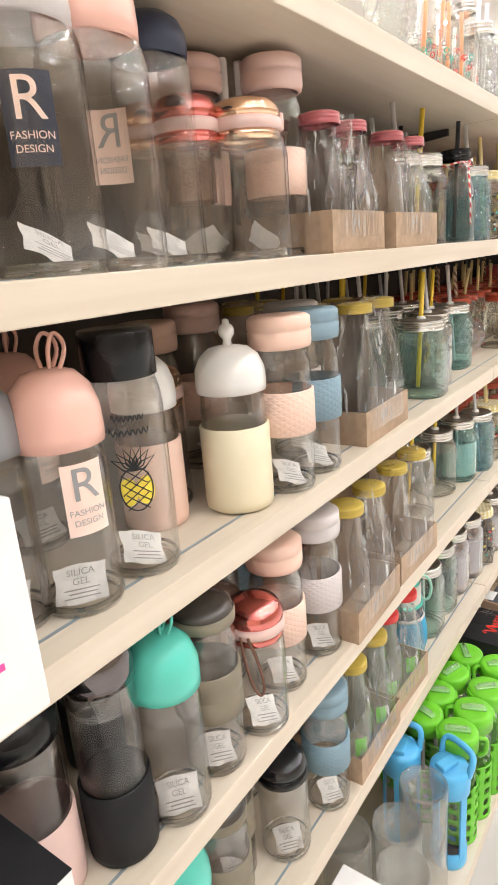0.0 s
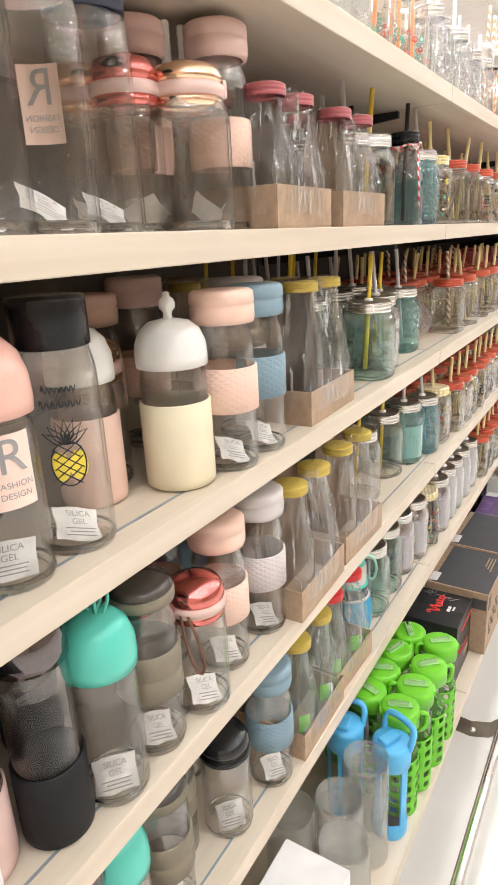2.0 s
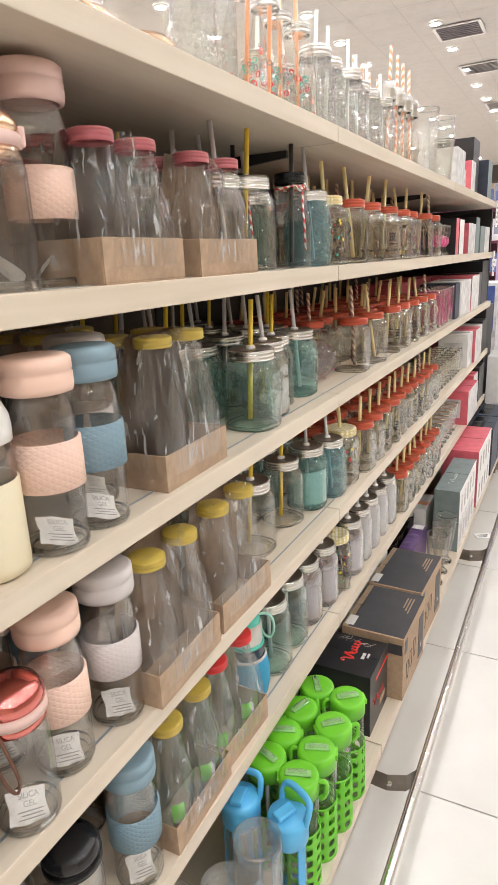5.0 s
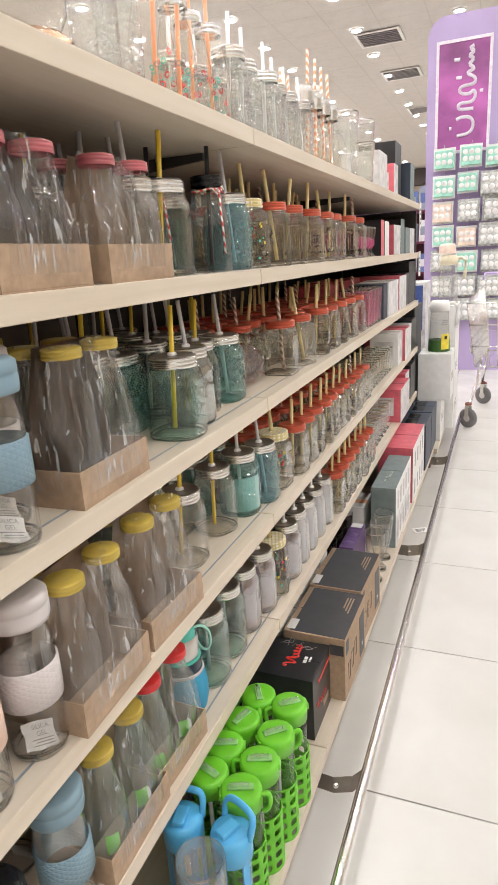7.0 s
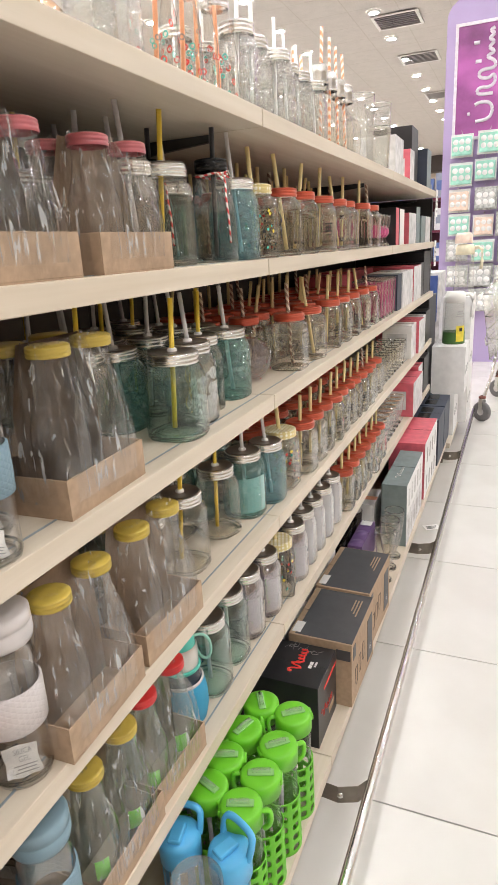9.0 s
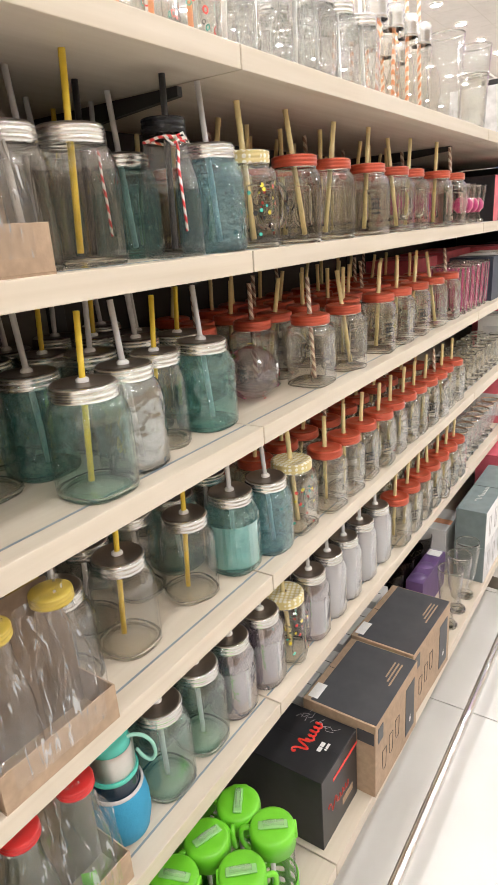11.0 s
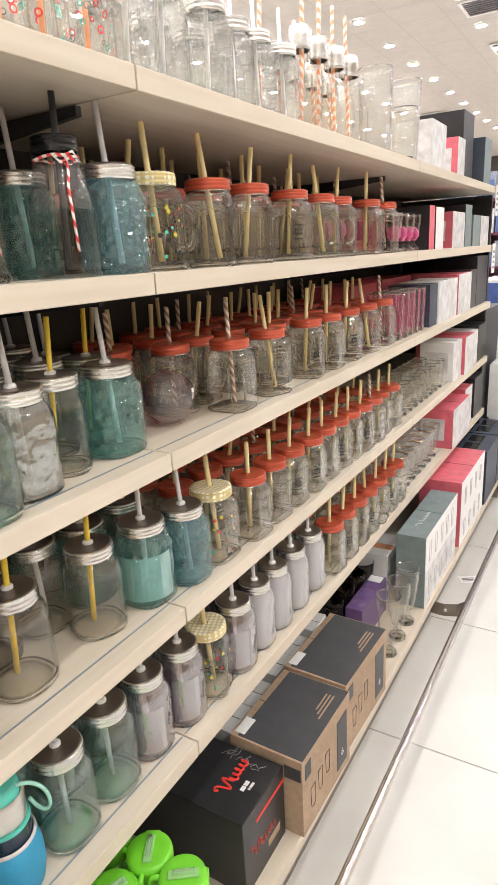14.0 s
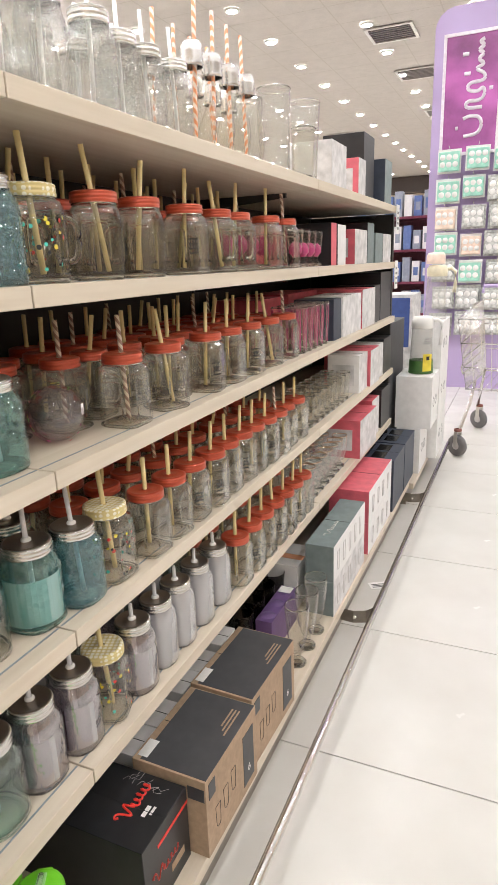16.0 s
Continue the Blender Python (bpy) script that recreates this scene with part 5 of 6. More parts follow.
# third shelf
near("grey_dome", dome_bottle(solid("grey_plastic", (0.25, 0.25, 0.26), 0.35), "grey", SMOKE, None, 0, False, False, None, 0.13), -0.075, -1.080, Z3, 0)
near("peach_r", dome_bottle(SALMON, "peach", CLEARB, None, 0, False, True, -14, 0.128, 0.031, 0, 0.05), -0.048, -1.030, Z3, 0)
near("pineapple", pineapple_bottle, -0.048, -0.962, Z3, 0)
near("white_dome", dome_bottle(WHITEP, "white", CLEARB, PEACH, 0.085, False, False, None, 0.118, 0.029), -0.100, -0.890, Z3, 0)
near("gold_small", None, -0.128, -0.848, Z3, 30)
near("cream", dome_bottle(WHITEP, "white", CLEARB, CREAM, 0.086, True, False, None, 0.122, 0.0325, 0, 0.04), -0.050, -0.815, Z3, 0)
near("sb_peach", SB_PEACH, -0.032, -0.748, Z3, 0)
near("sb_blue", SB_BLUE, -0.034, -0.681, Z3, 0)
near("sb_grey", SB_GREY, -0.085, -0.636, Z3, 0)
for k, yy in enumerate((-1.05, -0.98, -0.80, -0.72)):
    near(("pineapple", "peach_r", "sb_peach", "sb_pink")[k], None, -0.175, yy, Z3, 30 * k)
# fourth shelf
near("black_flask", dome_bottle(CHROMED, "dark chrome", SMOKE, BLACKS, 0.074, False, False, None, 0.172, 0.0285, 0, 0.040), -0.050, -1.030, Z4, 0)
near("beige_flask", dome_bottle(BLACKP, "black", SMOKE, PINK, 0.075, False, False, None, 0.15, 0.033, 0, 0.03), -0.080, -1.096, Z4, 0)
near("mint_dome", dome_bottle(MINT, "mint", SMOKE, None, 0, False, True, None, 0.133, 0.031, 0, 0.047), -0.035, -0.972, Z4, 0)
near("olive", metal_lid_bottle(solid("dark_olive_plastic", (0.055, 0.046, 0.040), 0.2), "dark olive", OLIVE, None, None, OLIVE, 0.158, 0.030, 0.062, 0.112, 0.024), -0.038, -0.908, Z4, 0)
near("rose_strap", metal_lid_bottle(ROSEM, "rose metal", PINK, BROWN, None, None, 0.115, 0.030), -0.028, -0.838, Z4, 0)
near("sb_peach", None, -0.046, -0.768, Z4, 0)
near("sb_grey", None, -0.041, -0.684, Z4, 0)
near("rose_small", None, -0.10, -0.86, Z4, 0)
near("sb_pink", None, -0.115, -0.80, Z4, 20)
for k, yy in enumerate((-1.06, -0.97, -0.70)):
    near(("olive", "black_flask", "sb_blue")[k], None, -0.155, yy, Z4, 25 * k)
# fifth shelf
near("black_dome", metal_lid_bottle(solid("glossy_black", (0.012, 0.012, 0.014), 0.12), "glossy black", BLACKP, None, None, None, 0.112, 0.0315), -0.049, -0.780, Z5, 0)
near("sb_blue", None, -0.038, -0.684, Z5, 0)
near("olive", None, -0.05, -0.905, Z5, 0)
near("olive", None, -0.09, -0.845, Z5, 0)
near("mint_dome", None, -0.05, -0.975, Z5, 0)
near("black_flask", None, -0.05, -1.03, Z5, 0)
for k, yy in enumerate((-0.98, -0.9, -0.74, -0.66)):
    near(("mint_dome", "sb_grey", "sb_peach", "olive")[k], None, -0.155, yy, Z5, 25 * k)

# ---- base board: tumblers and sport bottles
put("tumbler_tall", plastic_tumbler(0.215), 0.036, -0.496, Z0)
put("tumbler_low", plastic_tumbler(0.195), 0.020, -0.572, Z0)
put("tumbler_low", None, 0.058, -0.642, Z0)
put("tumbler_low", None, -0.04, -0.63, Z0)
put("blue_sport", blue_sport, 0.058, -0.428, Z0, -25)
put("blue_sport", None, -0.03, -0.43, Z0, 10)
for xx, yy, tt in ((0.066, -0.145, 215), (0.066, -0.228, 40), (0.060, -0.300, 200), (0.053, -0.368, 20), (-0.003, -0.137, 300), (-0.010, -0.212, 250), (-0.014, -0.284, 200), (-0.016, -0.352, 160), (-0.08, -0.145, 0), (-0.085, -0.225, 40), (-0.09, -0.305, 80)):
    put("sport", sport_bottle, xx, yy, Z0, tt)

# ---- cartons of the near bay
carton("carton", -0.20, -1.32, Z3, 0.032, -1.125, Z3 + 0.135, CARDWHITE, "white card box with pink splashes, on the shelf", faces=[("front", 0.70, 0.45, 0.80, 0.62, MAGENTAL), ("front", 0.84, 0.50, 0.87, 0.55, MAGENTAL), ("front", 0.86, 0.30, 0.88, 0.33, MAGENTAL)])
carton("carton", -0.20, -1.32, Z4, 0.022, -1.128, Z4 + 0.115, CARDWHITE, "white card box with a black lid, on the shelf", faces=[("top", 0.0, 0.0, 1.0, 1.0, CARDBLK)])
carton("carton", -0.018, -0.93, Z0, 0.086, -0.684, 0.350, CARDWHITE, "plain white card box on the base board")

# ---- cartons on the base board
e = carton("glass_set_box", -0.21, 0.012, Z0, 0.068, 0.160, 0.312, CARDBLK, "black card box of glasses with a red script logo", "box", "", [("front", 0.30, 0.78, 1.0, 0.82, REDINK), ("front", 0.55, 0.2, 0.85, 0.30, KRAFT)])
b_ = e.children[0]
part("script_logo", stand(squiggle(5, 0.085, 0.026, 0.0022, 4), pose(0.07, 0.012, 0.1626, 0, 0, 92)), REDINK, b_, "red script logo")
part("script_logo", stand(squiggle(5, 0.085, 0.022, 0.0018, 5), pose(0.1390, -0.005, 0.07, 90, 0, 90)), solid("dim_red_print", (0.35, 0.03, 0.02), 0.4), b_)
part("small_print", join(block(0.096, -0.012, 0.1622, 0.104, 0.012, 0.1626), block(0.108, -0.004, 0.1622, 0.113, 0.014, 0.1626)), PAPER, b_)
for k in range(7):
    part("crack", stand(tube([(0, 0, 0), (0.010, 0.006, 0), (0.016, -0.002, 0), (0.03, 0.004, 0)], 0.0004, 4), pose(0.02 + 0.011 * k, 0.045 + 0.004 * math.sin(k * 2), 0.1626, 0, 0, 30 + 40 * math.sin(k))), GREYS, b_)


def kraft_box(y0, y1, x1, turn):
    e = carton("glass_set_box", -0.052, y0, Z0, x1, y1, 0.328, KRAFT, "kraft card box of six tumblers with a dark slate top", "box", "kraft glass boxes", [("top", 0.10, 0.02, 0.995, 0.985, CARDGREY), ("front", 0.70, 0.12, 0.92, 0.82, CARDGREY), ("side", 0.76, 0.74, 0.98, 0.9, CARDGREY), ("front", 0.05, 0.72, 0.16, 0.92, CARDGREY)], turn)
    b = e.children[0]
    hx, hy = (x1 + 0.052) / 2, (y1 - y0) / 2
    part("small_print", join(*[block(hx * 0.50 + 0.008 * k, hy * (0.25 - 0.1 * k), 0.1786, hx * 0.50 + 0.008 * k + 0.0035, hy * 0.72, 0.1794) for k in range(3)]), KRAFT, b)
    part("number", stand(words("6", 0.022), pose(hx * 0.30 - 0.01, -hy - 0.0006, 0.142, 90)), INK, b)
    part("number", stand(words("6", 0.026), pose(hx + 0.0014, hy * 0.62, 0.055, 90, 0, 90)), WHITEP, b)
    for k in range(3):
        part("printed_glass", stand(tube([(-0.010, 0.05, 0), (-0.008, 0.005, 0), (-0.004, 0, 0), (0.004, 0, 0), (0.008, 0.005, 0), (0.010, 0.05, 0)], 0.0006, 4, True), pose(hx + 0.0004, -hy * 0.62 + 0.034 * k, 0.04 + 0.012 * k, 90, 0, 90)), INK, b)
    part("sticker", block(-hx * 0.94, -hy * 0.9, 0.1776, -hx * 0.66, -hy * 0.5, 0.1790), PAPER, b)
    return e


kraft_box(0.166, 0.392, 0.108, -1.0)
kraft_box(0.402, 0.648, 0.102, -2.0)
for k in range(5):
    carton("price_box", -0.20, 0.20 + 0.10 * k, Z0, -0.075, 0.285 + 0.10 * k, 0.295 - 0.012 * (k % 2), CARDWHITE, "white and black printed card box on the base board", "box", "white boxes behind", [("side", 0.2, 0.3, 0.8, 0.6, INK), ("front", 0.2, 0.5, 0.8, 0.7, INK)])
BEER = tumbler_glass(0.026, 0.034, 0.185, CLEAR, "tall footed clear beer glass on the base board", "beer glasses", 0.05)
for yy in (0.79, 0.875, 0.96):
    put("beer", BEER, 0.064, yy, Z0)
pk = carton("glass_pack", -0.062, 0.79, Z0, -0.012, 1.0, 0.262, PURPLE, "purple card carrier holding glasses, on the base board", "box")
for k in range(3):
    part("scallop", stand(lathe([(0.0005, 0.004), (0.02, 0.003), (0.024, -0.001)], 18), pose(0.0, -0.07 + 0.07 * k, 0.1105)), solid("light_purple", (0.13, 0.075, 0.19), 0.4), pk)
part("sticker", block(-0.02, 0.06, 0.1148, 0.02, 0.095, 0.1156), PAPER, pk)
DARKG = tumbler_glass(0.03, 0.037, 0.13, glass("dark_glass", (0.42, 0.40, 0.40)), "smoky dark drinking glass on the base board", "dark glasses")
for k in range(5):
    put("darkg", DARKG, -0.105, 0.70 + 0.085 * k, Z0)
for k in (0, 1):
    e = carton("glass_set_box", 0.0, 1.052, Z0 + 0.121 * k, 0.092, 1.455, Z0 + 0.120 + 0.121 * k, CARDTEAL, "long grey-green card box of glasses with a photo side", "box", "grey-green boxes", [("front", 0.0, 0.0, 1.0, 1.0, CARDPHOTO)] if k == 0 else [("front", 0.0, 0.0, 1.0, 1.0, CARDWHITE)])
    part("script", stand(squiggle(6, 0.12, 0.016, 0.0009, 8 + k), pose(0.0, -0.06, 0.1208, 0, 0, 90)), WHITEP, e.children[0])
    for q in range(5):
        part("printed_glass", stand(tube([(-0.012, 0.07, 0), (-0.008, 0.005, 0), (0.008, 0.005, 0), (0.012, 0.07, 0)], 0.0012, 4, True), pose(0.0472, -0.15 + 0.07 * q, 0.02, 90, 0, 90)), GREYS, e.children[0])
carton("price_box", -0.16, 1.06, Z0, -0.03, 1.22, 0.30, CARDWHITE, "white card box with an orange band", "box", "", [("top", 0, 0.3, 1, 0.5, OSTRAW)])
for k in (0, 1):
    e = carton("glass_set_box", -0.06, 1.515, Z0 + 0.128 * k, 0.094, 1.935, Z0 + 0.127 + 0.128 * k, CARDPINK, "rose pink card box of glasses with a white photo side", "box", "rose boxes", [("front", 0.0, 0.0, 1.0, 1.0, CARDWHITE)])
    for q in range(4):
        part("printed_glass", stand(tube([(-0.012, 0.07, 0), (-0.008, 0.005, 0), (0.008, 0.005, 0), (0.012, 0.07, 0)], 0.0014, 4, True), pose(0.0786, -0.14 + 0.09 * q, 0.02, 90, 0, 90)), GREYS, e.children[0])
for k, yy in enumerate((1.96, 2.24)):
    e = carton("bottle_carrier", -0.11, yy, Z0, 0.10, yy + 0.265, 0.388, CARDNAVY, "dark navy card carrier with oval openings in its top", "box", "navy carriers")
    for q in range(4):
        # black plates on the closed top, painted dark like the shaded inside of holes
        part("opening", block(-0.085 + 0.08 * (q % 2), -0.10 + 0.115 * (q // 2), 0.2378, -0.085 + 0.08 * (q % 2) + 0.06, -0.10 + 0.115 * (q // 2) + 0.09, 0.2392, 0.0004), BLACKP, e.children[0])

# ---- far bay: second shelf
WINE = tumbler_glass(0.020, 0.024, 0.105, CLEAR, "small clear goblet with a bright pink stem bowl", "pink goblets", 0.035)


def pink_goblet():
    e = WINE()
    part("pink_bowl", lathe([(0.008, 0.03), (0.019, 0.042), (0.0195, 0.058), (0.010, 0.07)], 20), PINKG, e, "bright pink glass bulb")
    return e


for k in range(4):
    put("goblet", pink_goblet, -0.050 - 0.004 * k, 1.135 + 0.075 * k, Z2)
for k in range(4):
    put("goblet", None, -0.13, 0.84 + 0.08 * k, Z2, 0, 1.25)


def shelf_boxes(zs, rows):
    for x0, y0, x1, y1, h, m, label, fm in rows:
        carton("glass_set_box", x0, y0, zs, x1, y1, zs + h, m, label, "box", "glass set boxes", [("front", 0.0, 0.0, 1.0, 1.0, fm)] + ([("side", 0.15, 0.2, 0.85, 0.75, fm)] if fm is CARDPHOTO else []))


shelf_boxes(Z2, ((-0.18, 1.43, -0.03, 1.49, 0.135, CARDBLK, "black and pink card box of glasses", CARDPINK), (-0.18, 1.50, -0.028, 1.60, 0.132, CARDBLK, "black card box with a white printed side", CARDWHITE),
                 (-0.2, 1.74, -0.03, 1.93, 0.125, CARDPINK, "rose card box with a white photo side", CARDPHOTO), (-0.2, 1.94, -0.03, 2.05, 0.155, CARDBLK, "black card box of glasses", CARDTEAL),
                 (-0.2, 2.06, -0.025, 2.2, 0.12, CARDTEAL, "grey-green card box of glasses", CARDTEAL), (-0.2, 2.21, -0.025, 2.38, 0.12, CARDTEAL, "grey-green card box of glasses", CARDPHOTO),
                 (-0.34, 1.2, -0.21, 1.5, 0.13, CARDPINK, "rose card box of glasses at the back", CARDPINK)))
PGLASS = tumbler_glass(0.022, 0.027, 0.135, CLEAR, "tall clear glass with pink vertical stripes", "striped glasses", 0, PINKG)
for k in range(5):
    put("striped", PGLASS, -0.040, 1.13 + 0.055 * k, Z3)
for k in range(5):
    put("striped", None, -0.10, 1.13 + 0.055 * k, Z3)
shelf_boxes(Z3, ((-0.16, 1.425, -0.02, 1.52, 0.138, CARDNAVY, "dark navy card box of glasses", CARDNAVY), (-0.16, 1.53, -0.018, 1.80, 0.140, CARDWHITE, "white photo card box of glasses", CARDPHOTO),
                 (-0.3, 1.81, -0.015, 2.03, 0.150, CARDPINK, "rose card box with a white photo side", CARDPHOTO), (-0.2, 2.04, -0.02, 2.15, 0.155, CARDBLK, "black card box of glasses", CARDBLK), (-0.2, 2.16, -0.02, 2.38, 0.205, CARDBLK, "tall black card box of glasses", CARDGREY),
                 (-0.36, 1.2, -0.20, 1.42, 0.15, CARDPINK, "rose card box of glasses at the back", CARDPINK), (-0.34, 1.45, -0.19, 1.78, 0.155, CARDPINK, "rose card box of glasses at the back", CARDPINK)))
SHOT = tumbler_glass(0.021, 0.027, 0.105, CLEAR, "plain clear glass tumbler on the shelf", "clear tumblers")
for k in range(9):
    put("shot", SHOT, -0.045, 1.155 + 0.062 * k, Z4)
    put("shot", None, -0.11, 1.155 + 0.062 * k, Z4)
shelf_boxes(Z4, ((-0.14, 1.76, -0.012, 1.90, 0.150, CARDWHITE, "white card box of glasses with red print", CARDPHOTO), (-0.2, 1.91, 0.0, 2.08, 0.150, CARDPINK, "rose card box with a white photo side", CARDPHOTO),
                 (-0.2, 2.09, -0.01, 2.2, 0.15, CARDPHOTO, "pale photo card box of glasses", CARDPHOTO), (-0.2, 2.21, -0.01, 2.38, 0.16, CARDBLK, "black card box of glasses", CARDBLK)))
GOLDR = tumbler_glass(0.020, 0.030, 0.125, EMBOSS, "cut glass goblet with a gold rim", "gold-rimmed glasses", 0.03, None, GOLDM)
for k in range(7):
    put("goldrim", GOLDR, -0.042, 1.195 + 0.066 * k, Z5)
    put("goldrim", None, -0.115, 1.195 + 0.066 * k, Z5)
shelf_boxes(Z5, ((-0.2, 1.70, 0.012, 1.99, 0.155, CARDPINK, "rose card box with a white photo side", CARDPHOTO), (-0.2, 2.0, -0.01, 2.14, 0.17, CARDPINK, "rose card box of glasses", CARDPHOTO), (-0.2, 2.19, -0.01, 2.38, 0.18, CARDBLK, "black card box of glasses", CARDBLK)))

# ---- top shelf
put("gold_dish", gold_dish, -0.078, -0.475, Z1)
put("gold_dish", None, -0.082, -0.585, Z1)
CRYST = tumbler_glass(0.030, 0.033, 0.15, EMBOSS, "tall embossed clear drinking glass", "embossed glasses")
put("cryst", CRYST, -0.075, -0.355, Z1)
put("cryst", None, -0.085, -0.28, Z1)
for k, (xx, yy) in enumerate(((-0.080, -0.20), (-0.075, -0.13), (-0.085, -0.06), (-0.080, 0.01))):
    put("printed_bottle", tall_print_glass, xx, yy, Z1, 30 * k)
EMB = mason_jar(EMBOSS, "clear embossed", WSTRAW, 0.036, 0.155, GREYS, (0.008, 0.004), 0.06)
for k, (xx, yy, sz) in enumerate(((-0.075, 0.085, 1.0), (-0.085, 0.175, 1.0), (-0.075, 0.275, 1.0), (-0.085, 0.365, 0.97), (-0.08, 0.435, 0.95), (-0.07, 0.515, 0.92))):
    put("emb_jar", EMB, xx, yy, Z1, 35 * k, sz)
for k in range(4):
    put("bulb", bulb_jar, -0.085, 0.625 + 0.088 * k, Z1, 50 * k, 1.28)
for k in range(5):
    put("emb_jar", None, -0.18, 0.05 + 0.11 * k, Z1, 20 * k)
    put("bulb", None, -0.19, 0.64 + 0.095 * k, Z1, 60 * k, 1.28)
VASE = tumbler_glass(0.040, 0.046, 0.215, EMBOSS, "tall straight cut crystal glass vase", "crystal vases")
put("vase", VASE, -0.085, 1.075, Z1)
put("vase", None, -0.19, 1.14, Z1)
VASE2 = tumbler_glass(0.036, 0.046, 0.225, EMBOSS, "flared cut crystal vase with a band", "crystal vases", 0, None, SILVER)
put("vase2", VASE2, -0.075, 1.30, Z1)
put("shot", None, -0.045, 1.20, Z1, 0, 1.3)
shelf_boxes(Z1, ((-0.2, 1.50, -0.05, 1.68, 0.155, CARDPHOTO, "silver grey card box of glasses", CARDPHOTO), (-0.2, 1.86, -0.05, 1.97, 0.145, CARDPINK, "rose card box with a photo side", CARDPHOTO),
                 (-0.24, 2.02, -0.07, 2.2, 0.26, CARDBLK, "tall black card box on the top shelf", CARDGREY), (-0.15, 2.24, -0.03, 2.38, 0.185, CARDNAVY, "dark navy card box on the top shelf", CARDTEAL)))

# price cards on the shelf ends
for zz in (Z1, Z2):
    e = thing("price_card", None, "white printed price card hanging at the shelf end", "sign", "price cards")
    c_ = part("card", rough_up(block(0.004, 2.34, zz - 0.12, 0.007, 2.40, zz + 0.005), 0.0005, 20), CARDWHITE, e)
    for k in range(4):
        part("small_print", block(0.007, 2.35, zz - 0.10 + 0.022 * k, 0.0076, 2.39 - 0.006 * (k % 2), zz - 0.09 + 0.022 * k), GREYINK, c_)
# fallen price ticket on the floor
e = thing("price_ticket", pose(0.128, 1.56, 0.001, 0, 0, 30), "white printed price ticket lying on the floor", "ticket")
part("card", rough_up(block(-0.035, -0.025, 0, 0.035, 0.025, 0.0015), 0.0004, 30), PAPER, e)
part("small_print", join(*[block(-0.025, -0.015 + 0.01 * k, 0.002, 0.012 + 0.006 * k, -0.011 + 0.01 * k, 0.0026) for k in range(3)]), INK, e)

# ---------------------------------------------------------------- beyond the shelving: stacked boxes and jugs
def jug(mat_body, lidm, name, lab):
    e = thing("jug", None, name, "jug")
    r, h = 0.055, 0.255
    part("body", lathe([(0.0005, 0.0), (r * 1.08, 0.0), (r * 1.14, 0.006), (r * 1.02, 0.12), (r * 0.92, h)], 28), mat_body, e)
    l = part("lid", lathe([(r * 0.96, h - 0.02), (r * 1.02, h - 0.018), (r * 1.02, h + 0.022), (r * 0.9, h + 0.03), (r * 0.86, h + 0.04), (0.0005, h + 0.042)], 28), lidm, e)
    part("handle", tube([(0.04, 0, h + 0.015), (0.075, 0, h + 0.022), (0.098, 0, h + 0.005), (0.1, 0, h - 0.06), (0.095, 0, h - 0.11)], 0.010, 8), lidm, l)
    if lab:
        part("wrap", lathe([(r * 1.155, 0.004), (r * 1.11, 0.07)], 28), GREENP, e, "dark green paper wrap")
        t = part("label", bend(patch(0.052, 0.09, 8, 4), r * 1.15, -70, 0.062), YELLOW, e, "yellow label")
        part("small_print", bend(patch(0.018, 0.02, 4, 2, 0.001), r * 1.152, -70, 0.085), INK, t)
        part("print", bend(join(*[patch(0.05 - 0.008 * k, 0.006, 6, 1, 0, 0, 0.012 * k) for k in range(3)]), r * 1.03, -70, 0.16), GREYINK, e)
    return e


j1 = jug(FROST, WHITEP, "white lidded plastic jug with green wrap and yellow label", True)
j1.matrix_basis = pose(0.085, 2.72, 0.646, 0, 0, 20)
j2 = jug(FROST, solid("cream_plastic", (0.78, 0.70, 0.52), 0.4), "cream lidded frosted plastic jug with a handle", False)
j2.matrix_basis = pose(0.10, 3.08, 0.895, 0, 0, 10)
e = thing("bowl", pose(0.09, 3.08, 1.197), "small peach plastic bowl upside down on a jug", "bowl")
part("wall", lathe([(0.052, 0.0), (0.05, 0.045), (0.04, 0.06), (0.0005, 0.062)], 24), PEACHPACK, e)
eb = thing("display_plinth", None, "pale base board at the end of the shelving", "shelf")
part("board", block(-DEPTH, 2.44, 0.09, 0.115, 3.30, 0.12, 0.0012), WOOD, eb)
part("plinth", block(-DEPTH, 2.44, 0.0, 0.08, 3.30, 0.09), BRACKET, eb)
for k, (x0, y0, x1, y1, z0, z1) in enumerate(((-0.01, 2.60, 0.115, 2.86, 0.12, 0.37), (-0.02, 2.60, 0.165, 2.86, 0.371, 0.645), (0.0, 2.90, 0.165, 3.24, 0.12, 0.38), (0.0, 2.90, 0.165, 3.24, 0.381, 0.64), (0.0, 2.90, 0.165, 3.24, 0.641, 0.894), (-0.24, 2.5, -0.04, 2.9, 0.12, 0.5), (-0.24, 2.5, -0.04, 2.9, 0.501, 0.92))):
    m_ = CARDWHITE if k < 5 else CARDGREY
    e = carton("carton", x0, y0, z0, x1, y1, z1, m_, "plain white card box in a stack" if k < 5 else "dark grey card box in a stack", "box", "stacked boxes")
    if k < 5:
        for q in (0.3, 0.62):
            part("printed_picture", stand(lathe([(0.02, 0.0), (0.024, 0.0012), (0.028, 0.0)], 14), pose((x1 - x0) / 2, -(y1 - y0) / 2 + (y1 - y0) * q, 0.13, 0, 90)), GREYINK, e.children[0])
e = thing("steel_bin", None, "blue and steel kitchen appliance boxes beyond the shelf end", "box")
part("body", block(-0.30, 3.3, 0.0, -0.06, 3.6, 1.02, 0.004), CARDPHOTO, e)
